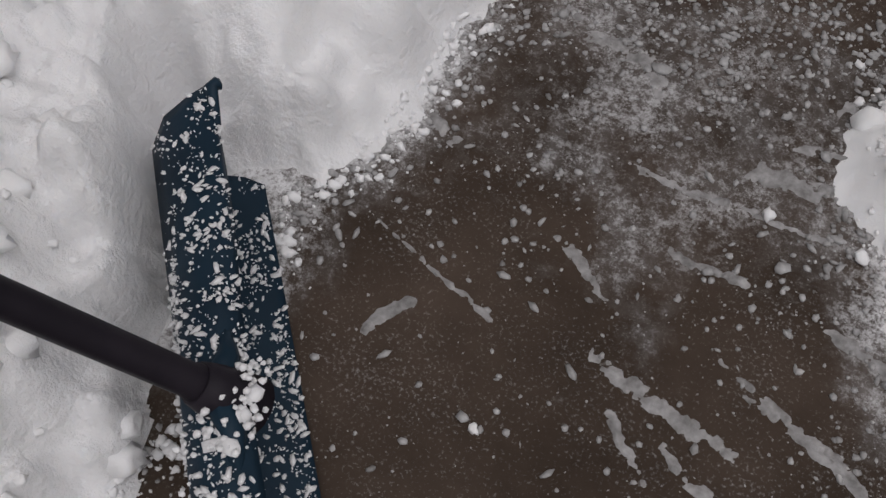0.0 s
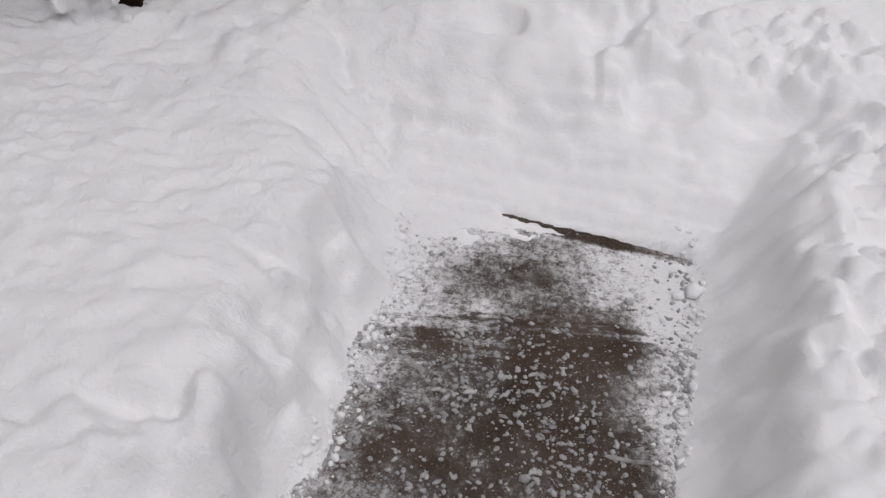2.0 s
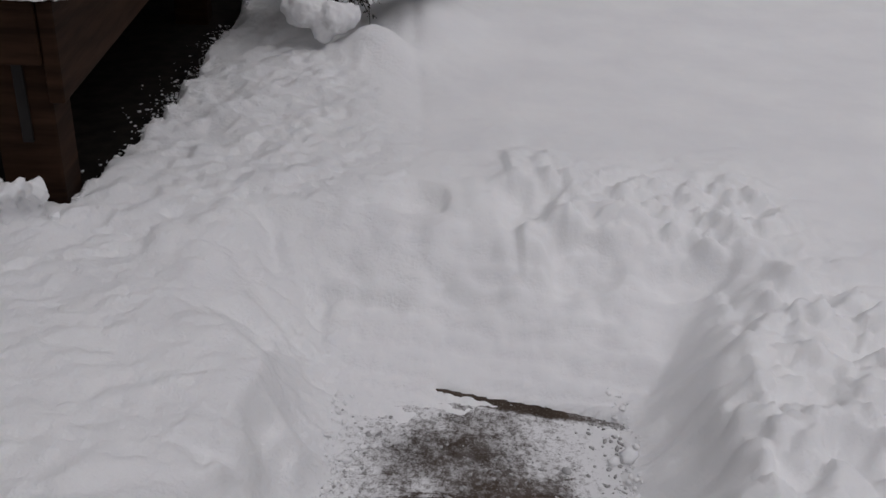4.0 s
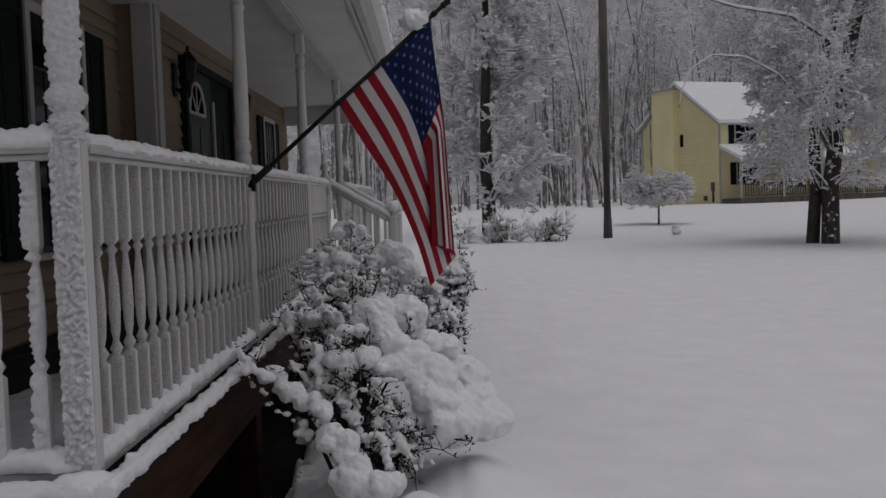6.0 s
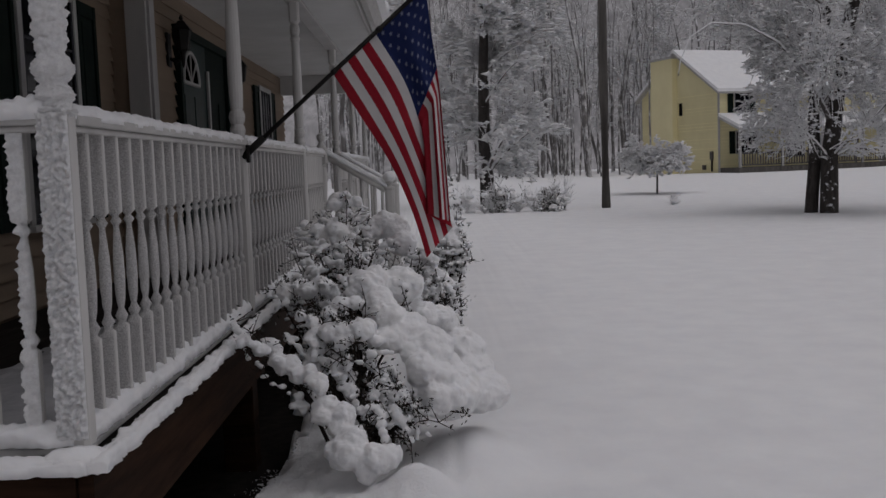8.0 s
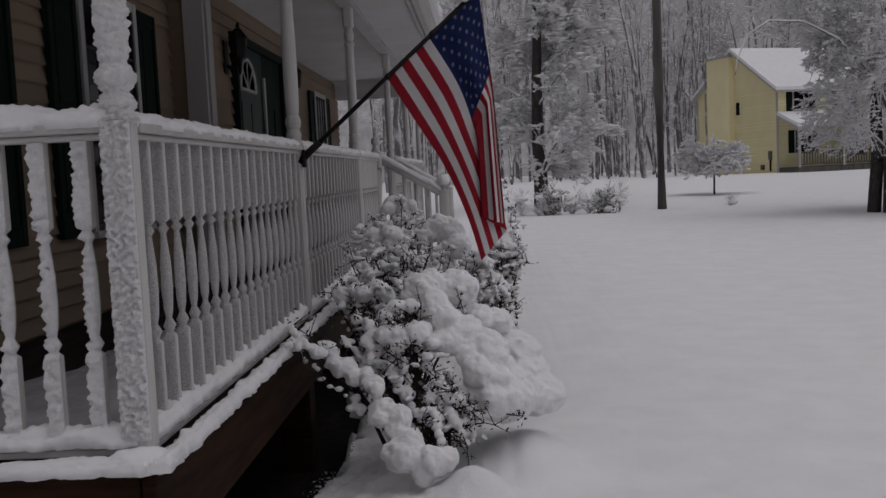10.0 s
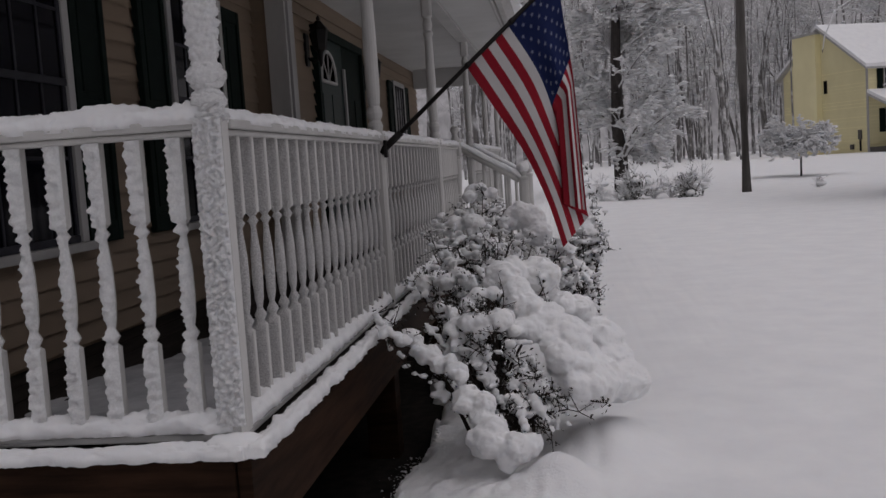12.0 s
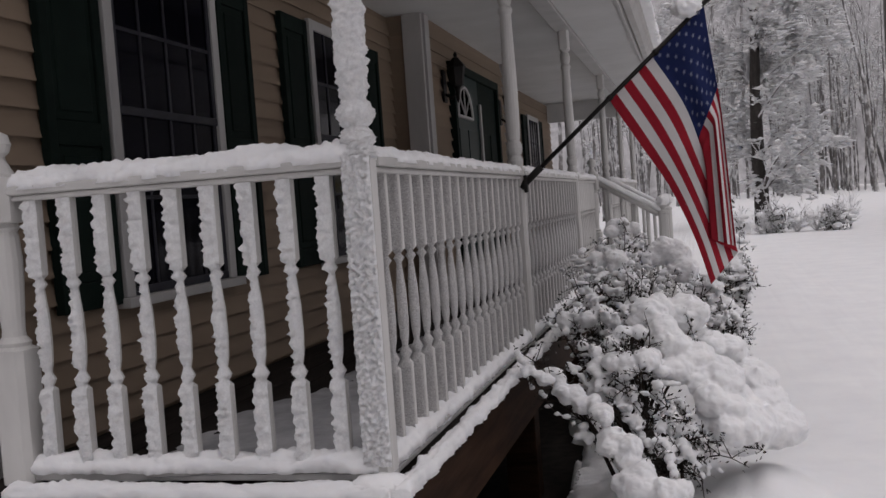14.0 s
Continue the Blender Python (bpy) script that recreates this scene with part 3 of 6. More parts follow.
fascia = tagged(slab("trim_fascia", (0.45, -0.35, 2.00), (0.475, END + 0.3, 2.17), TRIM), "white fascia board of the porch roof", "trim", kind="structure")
bm = bmesh.new()
gut = [(0.476, 0.02), (0.476, -0.09), (0.485, -0.115), (0.535, -0.115), (0.55, -0.09), (0.558, -0.05), (0.58, -0.03), (0.58, 0.005), (0.57, 0.012)]
rings = [[bm.verts.new((x, y, 2.15 + z)) for x, z in gut] for y in (-0.38, END + 0.32)]
for j in range(len(gut)):
    k = (j + 1) % len(gut)
    bm.faces.new((rings[0][j], rings[1][j], rings[1][k], rings[0][k]))
bm.faces.new(rings[0])
bm.faces.new(rings[1][::-1])
bmesh.ops.recalc_face_normals(bm, faces=bm.faces[:])
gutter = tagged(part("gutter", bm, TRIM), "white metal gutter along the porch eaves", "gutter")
bm = bmesh.new()
box(bm, 0, 0, 0, 5.6, END + 0.75, 0.03)
roof = part("roof", bm, DARK)
roof.matrix_world = Matrix.Translation((0.51, -0.4, 2.175)) @ Matrix.Rotation(radians(26.7), 4, "Y") @ Matrix.Rotation(radians(180), 4, "Z") @ Matrix.Translation((0, -END - 0.75, 0))
tagged(roof, "low porch roof under the snow", "roof", kind="structure")
bm = bmesh.new()
heap(bm, (0.50, -0.42, 2.17), (0.50, END + 0.36, 2.17), 0.28, 0.19, 0.03, 3.0, 0.18)
roof_snow = tagged(part("roof_snow", bm, SNOW), "thick snow along the edge of the porch roof", "snow", kind="stuff")
cover = part("roof_cover", box(bmesh.new(), 0.05, -0.02, 0.031, 5.58, END + 0.77, 0.16, 0.02), SNOW)
cover.matrix_world = roof.matrix_world
tagged(cover, "even snow cover on the porch roof", "snow", kind="stuff")

# ---- turned columns ----
COLUMN = [(0.038, 0.0), (0.038, 0.905), (0.036, 0.912), (0.034, 0.922), (0.037, 0.938), (0.040, 0.955), (0.036, 0.972), (0.029, 0.985), (0.037, 1.000), (0.042, 1.022), (0.037, 1.045),
          (0.028, 1.060), (0.032, 1.072), (0.035, 1.12), (0.0365, 1.22), (0.0355, 1.40), (0.031, 1.62), (0.030, 1.705), (0.037, 1.722), (0.037, 1.738), (0.027, 1.752), (0.034, 1.768), (0.038, 1.795),
          (0.033, 1.825), (0.027, 1.842), (0.034, 1.850), (0.038, 1.862), (0.038, BEAM)]
col_mesh = None
for y in POSTS:
    c = thing("porch_column", (0, y, 0), "white turned wooden porch column" + (" crusted with blown snow" if y == 0 else ""), "column", "columns along the porch")
    if col_mesh is None:
        shaft = part("shaft", lathe(bmesh.new(), COLUMN, 16, (0, 1, 26, 27)), WHITE, c)
        col_mesh = shaft.data
    else:
        ob = new("shaft", col_mesh)
        ob.parent = c

# ---- railings ----
BALUSTER = [(0.021, 0.0), (0.021, 0.238), (0.0125, 0.249), (0.0205, 0.268), (0.0115, 0.290), (0.0145, 0.320), (0.0180, 0.380), (0.0165, 0.460), (0.0125, 0.530),
            (0.0105, 0.545), (0.0185, 0.559), (0.0105, 0.574), (0.021, 0.588), (0.021, 0.815)]
BALUSTER = [(r * (0.92 if r > 0.014 else 0.68), z) for r, z in BALUSTER]
bal_me = lathe(bmesh.new(), BALUSTER, 8, (0, 1, 12, 13))
bal = part("baluster", bal_me, WHITE)
BAL = bal.data
bpy.data.objects.remove(bal)
RAIL_LO, RAIL_HI = 0.045, 0.86


def bar(name, a, c, w, z0, z1, parent):
    a, c = Vector(a), Vector(c)
    s = Vector((w / 2, 0, 0)) if abs(c.y - a.y) > abs(c.x - a.x) else Vector((0, w / 2, 0))
    return slab(name, (min(a.x, c.x) - s.x, min(a.y, c.y) - s.y, z0), (max(a.x, c.x) + s.x, max(a.y, c.y) + s.y, z1), WHITE, parent, 0.006)


def railing(a, c, count, label, first=0.127, pitch=0.129):
    """A straight run of rail between two posts, with turned balusters."""
    r = thing("porch_railing", (Vector(a) + Vector(c)) / 2, label, "railing", "railings round the porch")
    a, c = Vector((*a, 0)[:3]), Vector((*c, 0)[:3])
    bar("top_rail", a, c, 0.086, RAIL_HI + 0.018, RAIL_HI + 0.045, r)
    bar("top_rail", a, c, 0.055, RAIL_HI - 0.0, RAIL_HI + 0.017, r)
    bar("bottom_rail", a, c, 0.062, RAIL_LO - 0.038, RAIL_LO, r)
    for k in range(count):
        p = a + (c - a).normalized() * (first + pitch * k) - r.location
        ob = new("baluster", BAL)
        ob.location = (p.x, p.y, RAIL_LO - r.location.z)
        ob.parent = r
    return r


railing((-1.16, 0, 0), (0, 0, 0), 9, "white side railing with turned balusters crusted with snow", 0.115, 0.1175)
for y0, y1, n, label in (
    (0.0, 2.45, 18, "white porch railing with turned balusters and snow on top"), (2.45, 4.90, 18, "white porch railing with turned balusters and snow on top"),
    (4.90, 6.38, 10, "short white railing beside the porch steps"), (7.86, 10.33, 18, "white porch railing past the steps"), (10.33, 12.74, 17, "white porch railing past the steps")):
    railing((0, y0 + 0.038, 0), (0, y1 - 0.038, 0), n, label)
NEWEL = [(0.056, 0.0), (0.056, 0.41), (0.046, 0.42), (0.050, 0.432), (0.036, 0.45), (0.034, 0.47), (0.043, 0.62), (0.045, 0.68), (0.040, 0.755), (0.036, 0.77), (0.046, 0.782), (0.040, 0.795),
         (0.056, 0.80), (0.056, 0.935), (0.046, 0.945), (0.034, 0.965), (0.022, 0.99), (0.020, 1.0), (0.033, 1.012), (0.041, 1.037), (0.033, 1.065), (0.012, 1.077)]
newel = thing("newel_post", (-1.16, 0, 0), "white turned newel post with a ball top", "newel post")
part("shaft", lathe(bmesh.new(), NEWEL, 16, (0, 1, 12, 13)), WHITE, newel)
half = thing("newel_post", (0, 6.38, 0), "white newel post at the head of the steps", "newel post")
part("shaft", lathe(bmesh.new(), NEWEL, 16, (0, 1, 12, 13)), WHITE, half)

# ---- snow on the railings ----
bm = bmesh.new()
heap(bm, (-1.11, 0, RAIL_HI + 0.043), (0.0, 0, RAIL_HI + 0.043), 0.088, 0.046, 0.007, 1.0, 0.42)
tagged(part("rail_snow", bm, SNOW), "thick snow lying along the side railing", "snow", kind="stuff")
bm = bmesh.new()
heap(bm, (-1.11, -0.005, RAIL_LO - 0.002), (0.0, -0.005, RAIL_LO - 0.002), 0.080, 0.040, 0.008, 2.0, 0.4)
tagged(part("rail_snow", bm, SNOW), "snow lying along the bottom rail", "snow", kind="stuff")
bm = bmesh.new()
heap(bm, (-1.17, -0.082, -0.014), (0.05, -0.082, -0.014), 0.07, 0.030, 0.010, 3.0, 0.45)
heap(bm, (0.078, -0.10, -0.014), (0.078, END, -0.014), 0.055, 0.032, 0.010, 4.0, 0.45)
blob(bm, (0.01, -0.045, -0.005), (0.095, 0.062, 0.040), 0.10, 4, 3.2, 2)
tagged(part("deck_edge_snow", bm, SNOW), "ridge of snow along the deck edge", "snow", kind="stuff")
bm = bmesh.new()
for k, (y0, y1) in enumerate(((0.03, 2.41), (2.49, 4.86), (4.94, 6.34), (7.90, 10.29), (10.37, 12.70))):
    heap(bm, (0.0, y0, RAIL_HI + 0.043), (0.0, y1, RAIL_HI + 0.043), 0.085, 0.030, 0.014, 5.0 + k, 0.35)
    heap(bm, (0.0, y0, RAIL_LO - 0.002), (0.0, y1, RAIL_LO - 0.002), 0.072, 0.045, 0.014, 7.0 + k, 0.35)
tagged(part("rail_snow", bm, SNOW), "snow lying along the front railing", "snow", kind="stuff")
# blown onto the corner column and onto the faces of the balusters
bm = bmesh.new()
crust(bm, (lambda u, v: (-0.040 + 0.080 * u, -0.038, 0.05 + 0.86 * v), 30, 260), (0, -1, 0), 0.019, 1.0, 75)
crust(bm, (lambda u, v: (-0.038, 0.037 - 0.074 * u, 0.05 + 0.86 * v), 20, 200), (-1, 0, 0), 0.008, 2.0, 75)


def col_r(z):
    for (r0, z0), (r1, z1) in zip(COLUMN, COLUMN[1:]):
        if z0 <= z <= z1 and z1 > z0:
            return r0 + (r1 - r0) * (z - z0) / (z1 - z0)
    return 0.05


def col_pt(u, v):
    z = 0.905 + (BEAM - 0.905) * v
    a = math.pi * (0.95 + 1.05 * u)
    return (col_r(z) * math.cos(a), col_r(z) * math.sin(a), z)


vs = []
for i in range(31):
    row = []
    for j in range(261):
        p = Vector(col_pt(i / 30, j / 260))
        nrm = Vector((p.x, p.y, 0)).normalized()
        q = p * 70
        k = 0.55 + 0.9 * noise.noise(q) + 0.5 * noise.noise(q * 2.3)
        row.append(bm.verts.new(p + nrm * (min(1.0, (col_r(p.z) / 0.034) ** 3) * max(0, k) * 0.013 + 0.002) * (1 if 0 < i < 30 else 0.1)))
    vs.append(row)
for i in range(30):
    for j in range(260):
        f = bm.faces.new((vs[i][j], vs[i + 1][j], vs[i + 1][j + 1], vs[i][j + 1]))
        f.smooth = True
blob(bm, (0, -0.002, 0.912), (0.050, 0.052, 0.022), 0.3, 4, 4, 1)
blob(bm, (0, -0.005, 0.956), (0.049, 0.052, 0.026), 0.2, 4, 5, 3)
blob(bm, (0, -0.006, 1.022), (0.052, 0.055, 0.034), 0.2, 4, 5, 4)
tagged(part("column_snow", bm, SNOW_LUMPY), "blown snow crusted on the corner column", "snow", kind="stuff")


def bal_r(z):
    for (r0, z0), (r1, z1) in zip(BALUSTER, BALUSTER[1:]):
        if z0 <= z <= z1:
            return r0 + (r1 - r0) * (z - z0) / (z1 - z0)
    return 0.021


def baluster_crust(bm, x, y, thick, seed, nv=46):
    rows = []
    for i in range(7):
        row = []
        for j in range(nv + 1):
            z = 0.815 * j / nv
            r = bal_r(z)
            u = i / 6 * 2 - 1
            sq = z < 0.243 or z > 0.581
            px, py = (u * r, -r) if sq else (r * math.sin(u * 1.5), -r * math.cos(u * 1.5))
            q = Vector((x + px, y + py, z)) * 75 + Vector((seed, 0, seed))
            k = 0.55 + 0.7 * noise.noise(q) + 0.45 * noise.noise(q * 2.2)
            k = max(0.0, k) * (1 if 0 < i < 6 else (0.7 if i == 0 and thick > 0.01 else 0.25))
            row.append(bm.verts.new((x + px * (1 + (0.2 if thick > 0.01 else 0.0) * k) - (0.45 * thick * k * (1 - i / 6) if thick > 0.01 else 0), y + py - thick * k - 0.001, RAIL_LO + z)))
        rows.append(row)
    for i in range(6):
        for j in range(nv):
            f = bm.faces.new((rows[i][j], rows[i + 1][j], rows[i + 1][j + 1], rows[i][j + 1]))
            f.smooth = True


bm = bmesh.new()
for k in range(9):
    baluster_crust(bm, -1.16 + 0.115 + 0.1175 * k, 0.0, 0.019, k * 3.1, 120)
tagged(part("baluster_snow", bm, SNOW_LUMPY), "blown snow stuck to the side balusters", "snow", kind="stuff")
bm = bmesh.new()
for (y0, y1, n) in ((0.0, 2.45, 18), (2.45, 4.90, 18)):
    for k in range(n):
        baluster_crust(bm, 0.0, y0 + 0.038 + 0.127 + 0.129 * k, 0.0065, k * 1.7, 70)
tagged(part("baluster_snow", bm, SHADED_FROST), "thin frost stuck to the front balusters, greyed for shade", "snow", kind="stuff")
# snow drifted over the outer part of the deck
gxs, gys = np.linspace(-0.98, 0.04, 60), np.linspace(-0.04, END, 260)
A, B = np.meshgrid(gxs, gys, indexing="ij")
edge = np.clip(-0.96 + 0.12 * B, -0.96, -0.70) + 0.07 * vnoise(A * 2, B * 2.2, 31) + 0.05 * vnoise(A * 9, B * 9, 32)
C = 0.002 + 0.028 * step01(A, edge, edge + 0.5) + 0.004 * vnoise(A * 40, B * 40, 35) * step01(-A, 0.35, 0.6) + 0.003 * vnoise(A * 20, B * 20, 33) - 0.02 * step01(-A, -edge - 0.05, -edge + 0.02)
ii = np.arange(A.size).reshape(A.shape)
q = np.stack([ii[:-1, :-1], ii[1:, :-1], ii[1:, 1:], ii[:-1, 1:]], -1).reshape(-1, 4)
tagged(raw("deck_snow", np.stack([A, B, C], -1).reshape(-1, 3).tolist(), q.tolist(), SHADED_SLUSH, None, True), "thin snow drifted across the porch deck, greyed for roof shade", "snow", kind="stuff")


# ---- windows with shutters ----
def window(x, y0, y1, z0, z1, name, label, cols=4):
    """A double-hung sash with muntins on a wall that faces +x."""
    w = thing(name, (x, (y0 + y1) / 2, z0), label, "window", kind="structure")
    f, d = 0.06, 0.03
    slab("window_frame", (x, y0, z0), (x + d, y0 + f, z1), TRIM, w)
    slab("window_frame", (x, y1 - f, z0), (x + d, y1, z1), TRIM, w)
    slab("window_frame", (x, y0 + f, z1 - f), (x + d - 0.003, y1 - f, z1), TRIM, w)
    slab("window_sill", (x, y0 - 0.03, z0 - 0.04), (x + d + 0.03, y1 + 0.03, z0), TRIM, w)
    zm = (z0 + z1) / 2
    for a, c, o in ((zm, z1 - f, 0.012), (z0, zm + 0.03, 0.006)):
        slab("pane", (x + o - 0.004, y0 + f, a), (x + o, y1 - f, c), GLASS, w, 0)
        slab("rail", (x + o, y0 + f, a), (x + o + 0.012, y1 - f, a + 0.035), SASH, w)
        slab("stile", (x + o, y0 + f, a + 0.036), (x + o + 0.010, y0 + f + 0.03, c), SASH, w)
        slab("stile", (x + o, y1 - f - 0.03, a + 0.036), (x + o + 0.010, y1 - f, c), SASH, w)
        for k in range(1, cols):
            yy = y0 + f + (y1 - y0 - 2 * f) * k / cols
            slab("muntin", (x + o, yy - 0.008, a + 0.036), (x + o + 0.007, yy + 0.008, c), SASH, w, 0.002)
        zz = (a + c) / 2 + 0.015
        slab("muntin", (x + o, y0 + f + 0.03, zz - 0.008), (x + o + 0.006, y1 - f - 0.03, zz + 0.008), SASH, w, 0.002)
    return w


def shutter(x, y0, y1, z0, z1):
    s = thing("shutter", (x, (y0 + y1) / 2, z0), "dark green panelled window shutter", "shutter", "shutters beside the windows")
    o, t, f = x + 0.022, x + 0.058, 0.05
    slab("stile", (o, y0, z0), (t, y0 + f, z1), GREEN, s)
    slab("stile", (o, y1 - f, z0), (t, y1, z1), GREEN, s)
    zm = z0 + (z1 - z0) * 0.42
    for a, c in ((z0, z0 + 0.10), (zm, zm + 0.09), (z1 - 0.09, z1)):
        slab("rail", (o, y0 + f, a), (t - 0.002, y1 - f, c), GREEN, s)
    for a, c in ((z0 + 0.10, zm), (zm + 0.09, z1 - 0.09)):
        slab("panel", (o, y0 + f, a), (t - 0.012, y1 - f, c), GREEN, s)
        slab("panel", (o, y0 + f + 0.035, a + 0.035), (t - 0.006, y1 - f - 0.035, c - 0.035), GREEN, s, 0.006)
    return s


SASH = painted("grey_sash", (0.022, 0.022, 0.028), (0.038, 0.038, 0.046), 6, 0.5, 0.1)
window(WALL + 0.032, 0.755, 1.685, 0.49, 1.91, "window_1", "dark double-hung window with muntins and a white frame")
shutter(WALL, 0.370, 0.735, 0.47, 1.885)
shutter(WALL, 1.705, 2.050, 0.47, 1.885)
window(WALL + 0.032, 2.860, 3.790, 0.49, 1.91, "window_2", "dark double-hung window with muntins and a white frame")
shutter(WALL, 2.460, 2.830, 0.47, 1.885)
shutter(WALL, 3.820, 4.165, 0.47, 1.885)
window(WALL + 0.032, 10.66, 11.59, 0.49, 1.91, "window_3", "dark double-hung window at the far end of the porch")
shutter(WALL, 10.28, 10.63, 0.47, 1.885)
shutter(WALL, 11.62, 11.97, 0.47, 1.885)

# ---- entrance: a pair of green doors ----
door = thing("door_1", (BUMP, 6.3, 0), "pair of dark green front doors with a half-round fanlight", "door", kind="structure")
dx = BUMP + 0.012
D0, DM, D1, DT = 5.38, 6.33, 7.14, 1.87
slab("door_leaf", (dx, D0, 0.02), (dx + 0.03, DM - 0.004, DT), DOORGREEN, door)
slab("door_leaf", (dx, DM + 0.004, 0.02), (dx + 0.026, D1, DT), GREEN, door)
for a, c in ((D0 - 0.07, D0), (D1, D1 + 0.07)):
    slab("door_frame", (dx, a, 0.0), (dx + 0.06, c, DT + 0.07), GREEN, door)
slab("door_frame", (dx, D0, DT), (dx + 0.06, D1, DT + 0.07), GREEN, door)
for y0 in (D0 + 0.12, DM + 0.12):
    for z0, z1 in ((0.18, 0.72), (0.84, 1.40)):
        for k in range(2):
            slab("panel", (dx + 0.028, y0 + 0.34 * k, z0), (dx + 0.036, y0 + 0.26 + 0.34 * k, z1), DOORGREEN if y0 < DM else GREEN, door, 0.004)
AC, AZ, AW, AH = D0 + 0.36, 1.50, 0.27, 0.26
ARC = [(AC - AW, AZ), (AC + AW, AZ)] + [(AC + AW * math.cos(a), AZ + AH * math.sin(a)) for a in np.linspace(0.05, math.pi - 0.05, 14)]
dl = door.location
bm = bmesh.new()
bm.faces.new([bm.verts.new((dx + 0.034 - dl.x, y - dl.y, z)) for y, z in ARC])
bmesh.ops.solidify(bm, geom=bm.faces[:], thickness=0.004)
part("pane", bm, GLASS, door, "half-round fanlight glass")
bm = bmesh.new()
ring = ARC + [ARC[0]]
tube(bm, [(dx + 0.038 - dl.x, y - dl.y, z) for y, z in ring], [0.016] * len(ring), 6)
for a in (0.8, 1.57, 2.34):
    tube(bm, [(dx + 0.038 - dl.x, AC - dl.y, AZ), (dx + 0.038 - dl.x, AC + AW * math.cos(a) - dl.y, AZ + AH * math.sin(a))], [0.008, 0.008], 5)
part("fanlight_bars", bm, TRIM, door, "white fanlight frame")
slab("jamb", (dx + 0.031, DM - 0.02, 0.1), (dx + 0.055, DM + 0.03, 1.66), TRIM, door, 0.004, "white strip where the doors meet")


def lantern(y, z):
    """Wall lantern: plate, arm, glazed body, cap and finial."""
    la = thing("wall_lantern", (BUMP, y, z), "black iron wall lantern beside the front door", "lantern", "lanterns beside the door")
    part("back_plate", box(bmesh.new(), 0.020, -0.05, -0.12, 0.042, 0.05, 0.14, 0.006), DARK, la)
    part("arm", tube(bmesh.new(), [(0.03, 0, -0.05), (0.09, 0, -0.09), (0.14, 0, -0.05), (0.14, 0, 0.0)], [0.012] * 4, 8), DARK, la)
    bm = bmesh.new()
    lathe(bm, [(0.04, 0.0), (0.055, 0.01), (0.075, 0.15), (0.085, 0.155), (0.075, 0.17), (0.035, 0.215), (0.03, 0.225), (0.012, 0.235), (0.018, 0.25), (0.004, 0.275)], 6)
    bmesh.ops.translate(bm, vec=(0.14, 0, 0), verts=bm.verts)
    part("body", bm, DARK, la)
    bm = bmesh.new()
    tube(bm, [(0.14, 0, -0.13), (0.14, 0, -0.10), (0.14, 0, -0.02), (0.14, 0, 0.0)], [0.004, 0.014, 0.022, 0.035], 8)
    part("pendant", bm, DARK, la)
    return la


lantern(5.12, 1.70)
lantern(7.45, 1.66)

# ---- steps down to the lawn, with their own handrails ----
steps = thing("porch_steps", (0.2, 7.2, -0.9), "snow-covered wooden porch steps", "steps")
for k in range(3):
    slab("tread", (0.06 + 0.25 * k, 6.43, -0.22 - 0.19 * k), (0.33 + 0.25 * k, 7.85, -0.18 - 0.19 * k), WOOD, steps)
    slab("riser", (0.06 + 0.25 * k, 6.45, -0.9), (0.08 + 0.25 * k, 7.83, -0.22 - 0.19 * k), WOOD, steps)
bm = bmesh.new()
for k in range(3):
    heap(bm, (0.20 + 0.25 * k, 6.43, -0.185 - 0.19 * k), (0.20 + 0.25 * k, 7.85, -0.185 - 0.19 * k), 0.27, 0.11, 0.04, k, 0.2)
tagged(part("step_snow", bm, SNOW), "deep snow lying on the porch steps", "snow", kind="stuff")
for y in (6.38, 7.86):
    hr = thing("stair_rail", (0.3, y, 0), "white sloping stair handrail under snow", "handrail", "handrails of the steps")
    o = hr.location
    part("handrail", tube(bmesh.new(), [(0.04 - o.x, 0, 0.865), (0.57 - o.x, 0, 0.545)], [0.032, 0.032], 8), WHITE, hr)
    part("lower_rail", tube(bmesh.new(), [(0.04 - o.x, 0, 0.07), (0.57 - o.x, 0, -0.25)], [0.028, 0.028], 8), WHITE, hr)
    for k in range(4):
        xx = 0.14 + 0.11 * k
        part("baluster", tube(bmesh.new(), [(xx - o.x, 0, 0.03 - 0.60 * (xx - 0.04)), (xx - o.x, 0, 0.84 - 0.60 * (xx - 0.04))], [0.017, 0.017], 6), WHITE, hr)
    bm = bmesh.new()
    lathe(bm, [(0.042, -0.9), (0.042, 0.54), (0.046, 0.545), (0.046, 0.565), (0.026, 0.575), (0.021, 0.585), (0.038, 0.605), (0.044, 0.632), (0.034, 0.662), (0.01, 0.675)], 14, (0, 1, 2, 3))
    bmesh.ops.translate(bm, vec=(0.605 - o.x, 0, 0), verts=bm.verts)
    part("post", bm, WHITE, hr)
    bm = bmesh.new()
    heap(bm, (0.04, y, 0.893), (0.585, y, 0.565), 0.072, 0.040, 0.014, y, 0.3)
    blob(bm, (0.605, y, 0.655), (0.058, 0.058, 0.056), 0.2, 3, 2.5, y)
    tagged(part("rail_snow", bm, SNOW_LUMPY), "snow on the stair handrail and its ball top", "snow", kind="stuff")

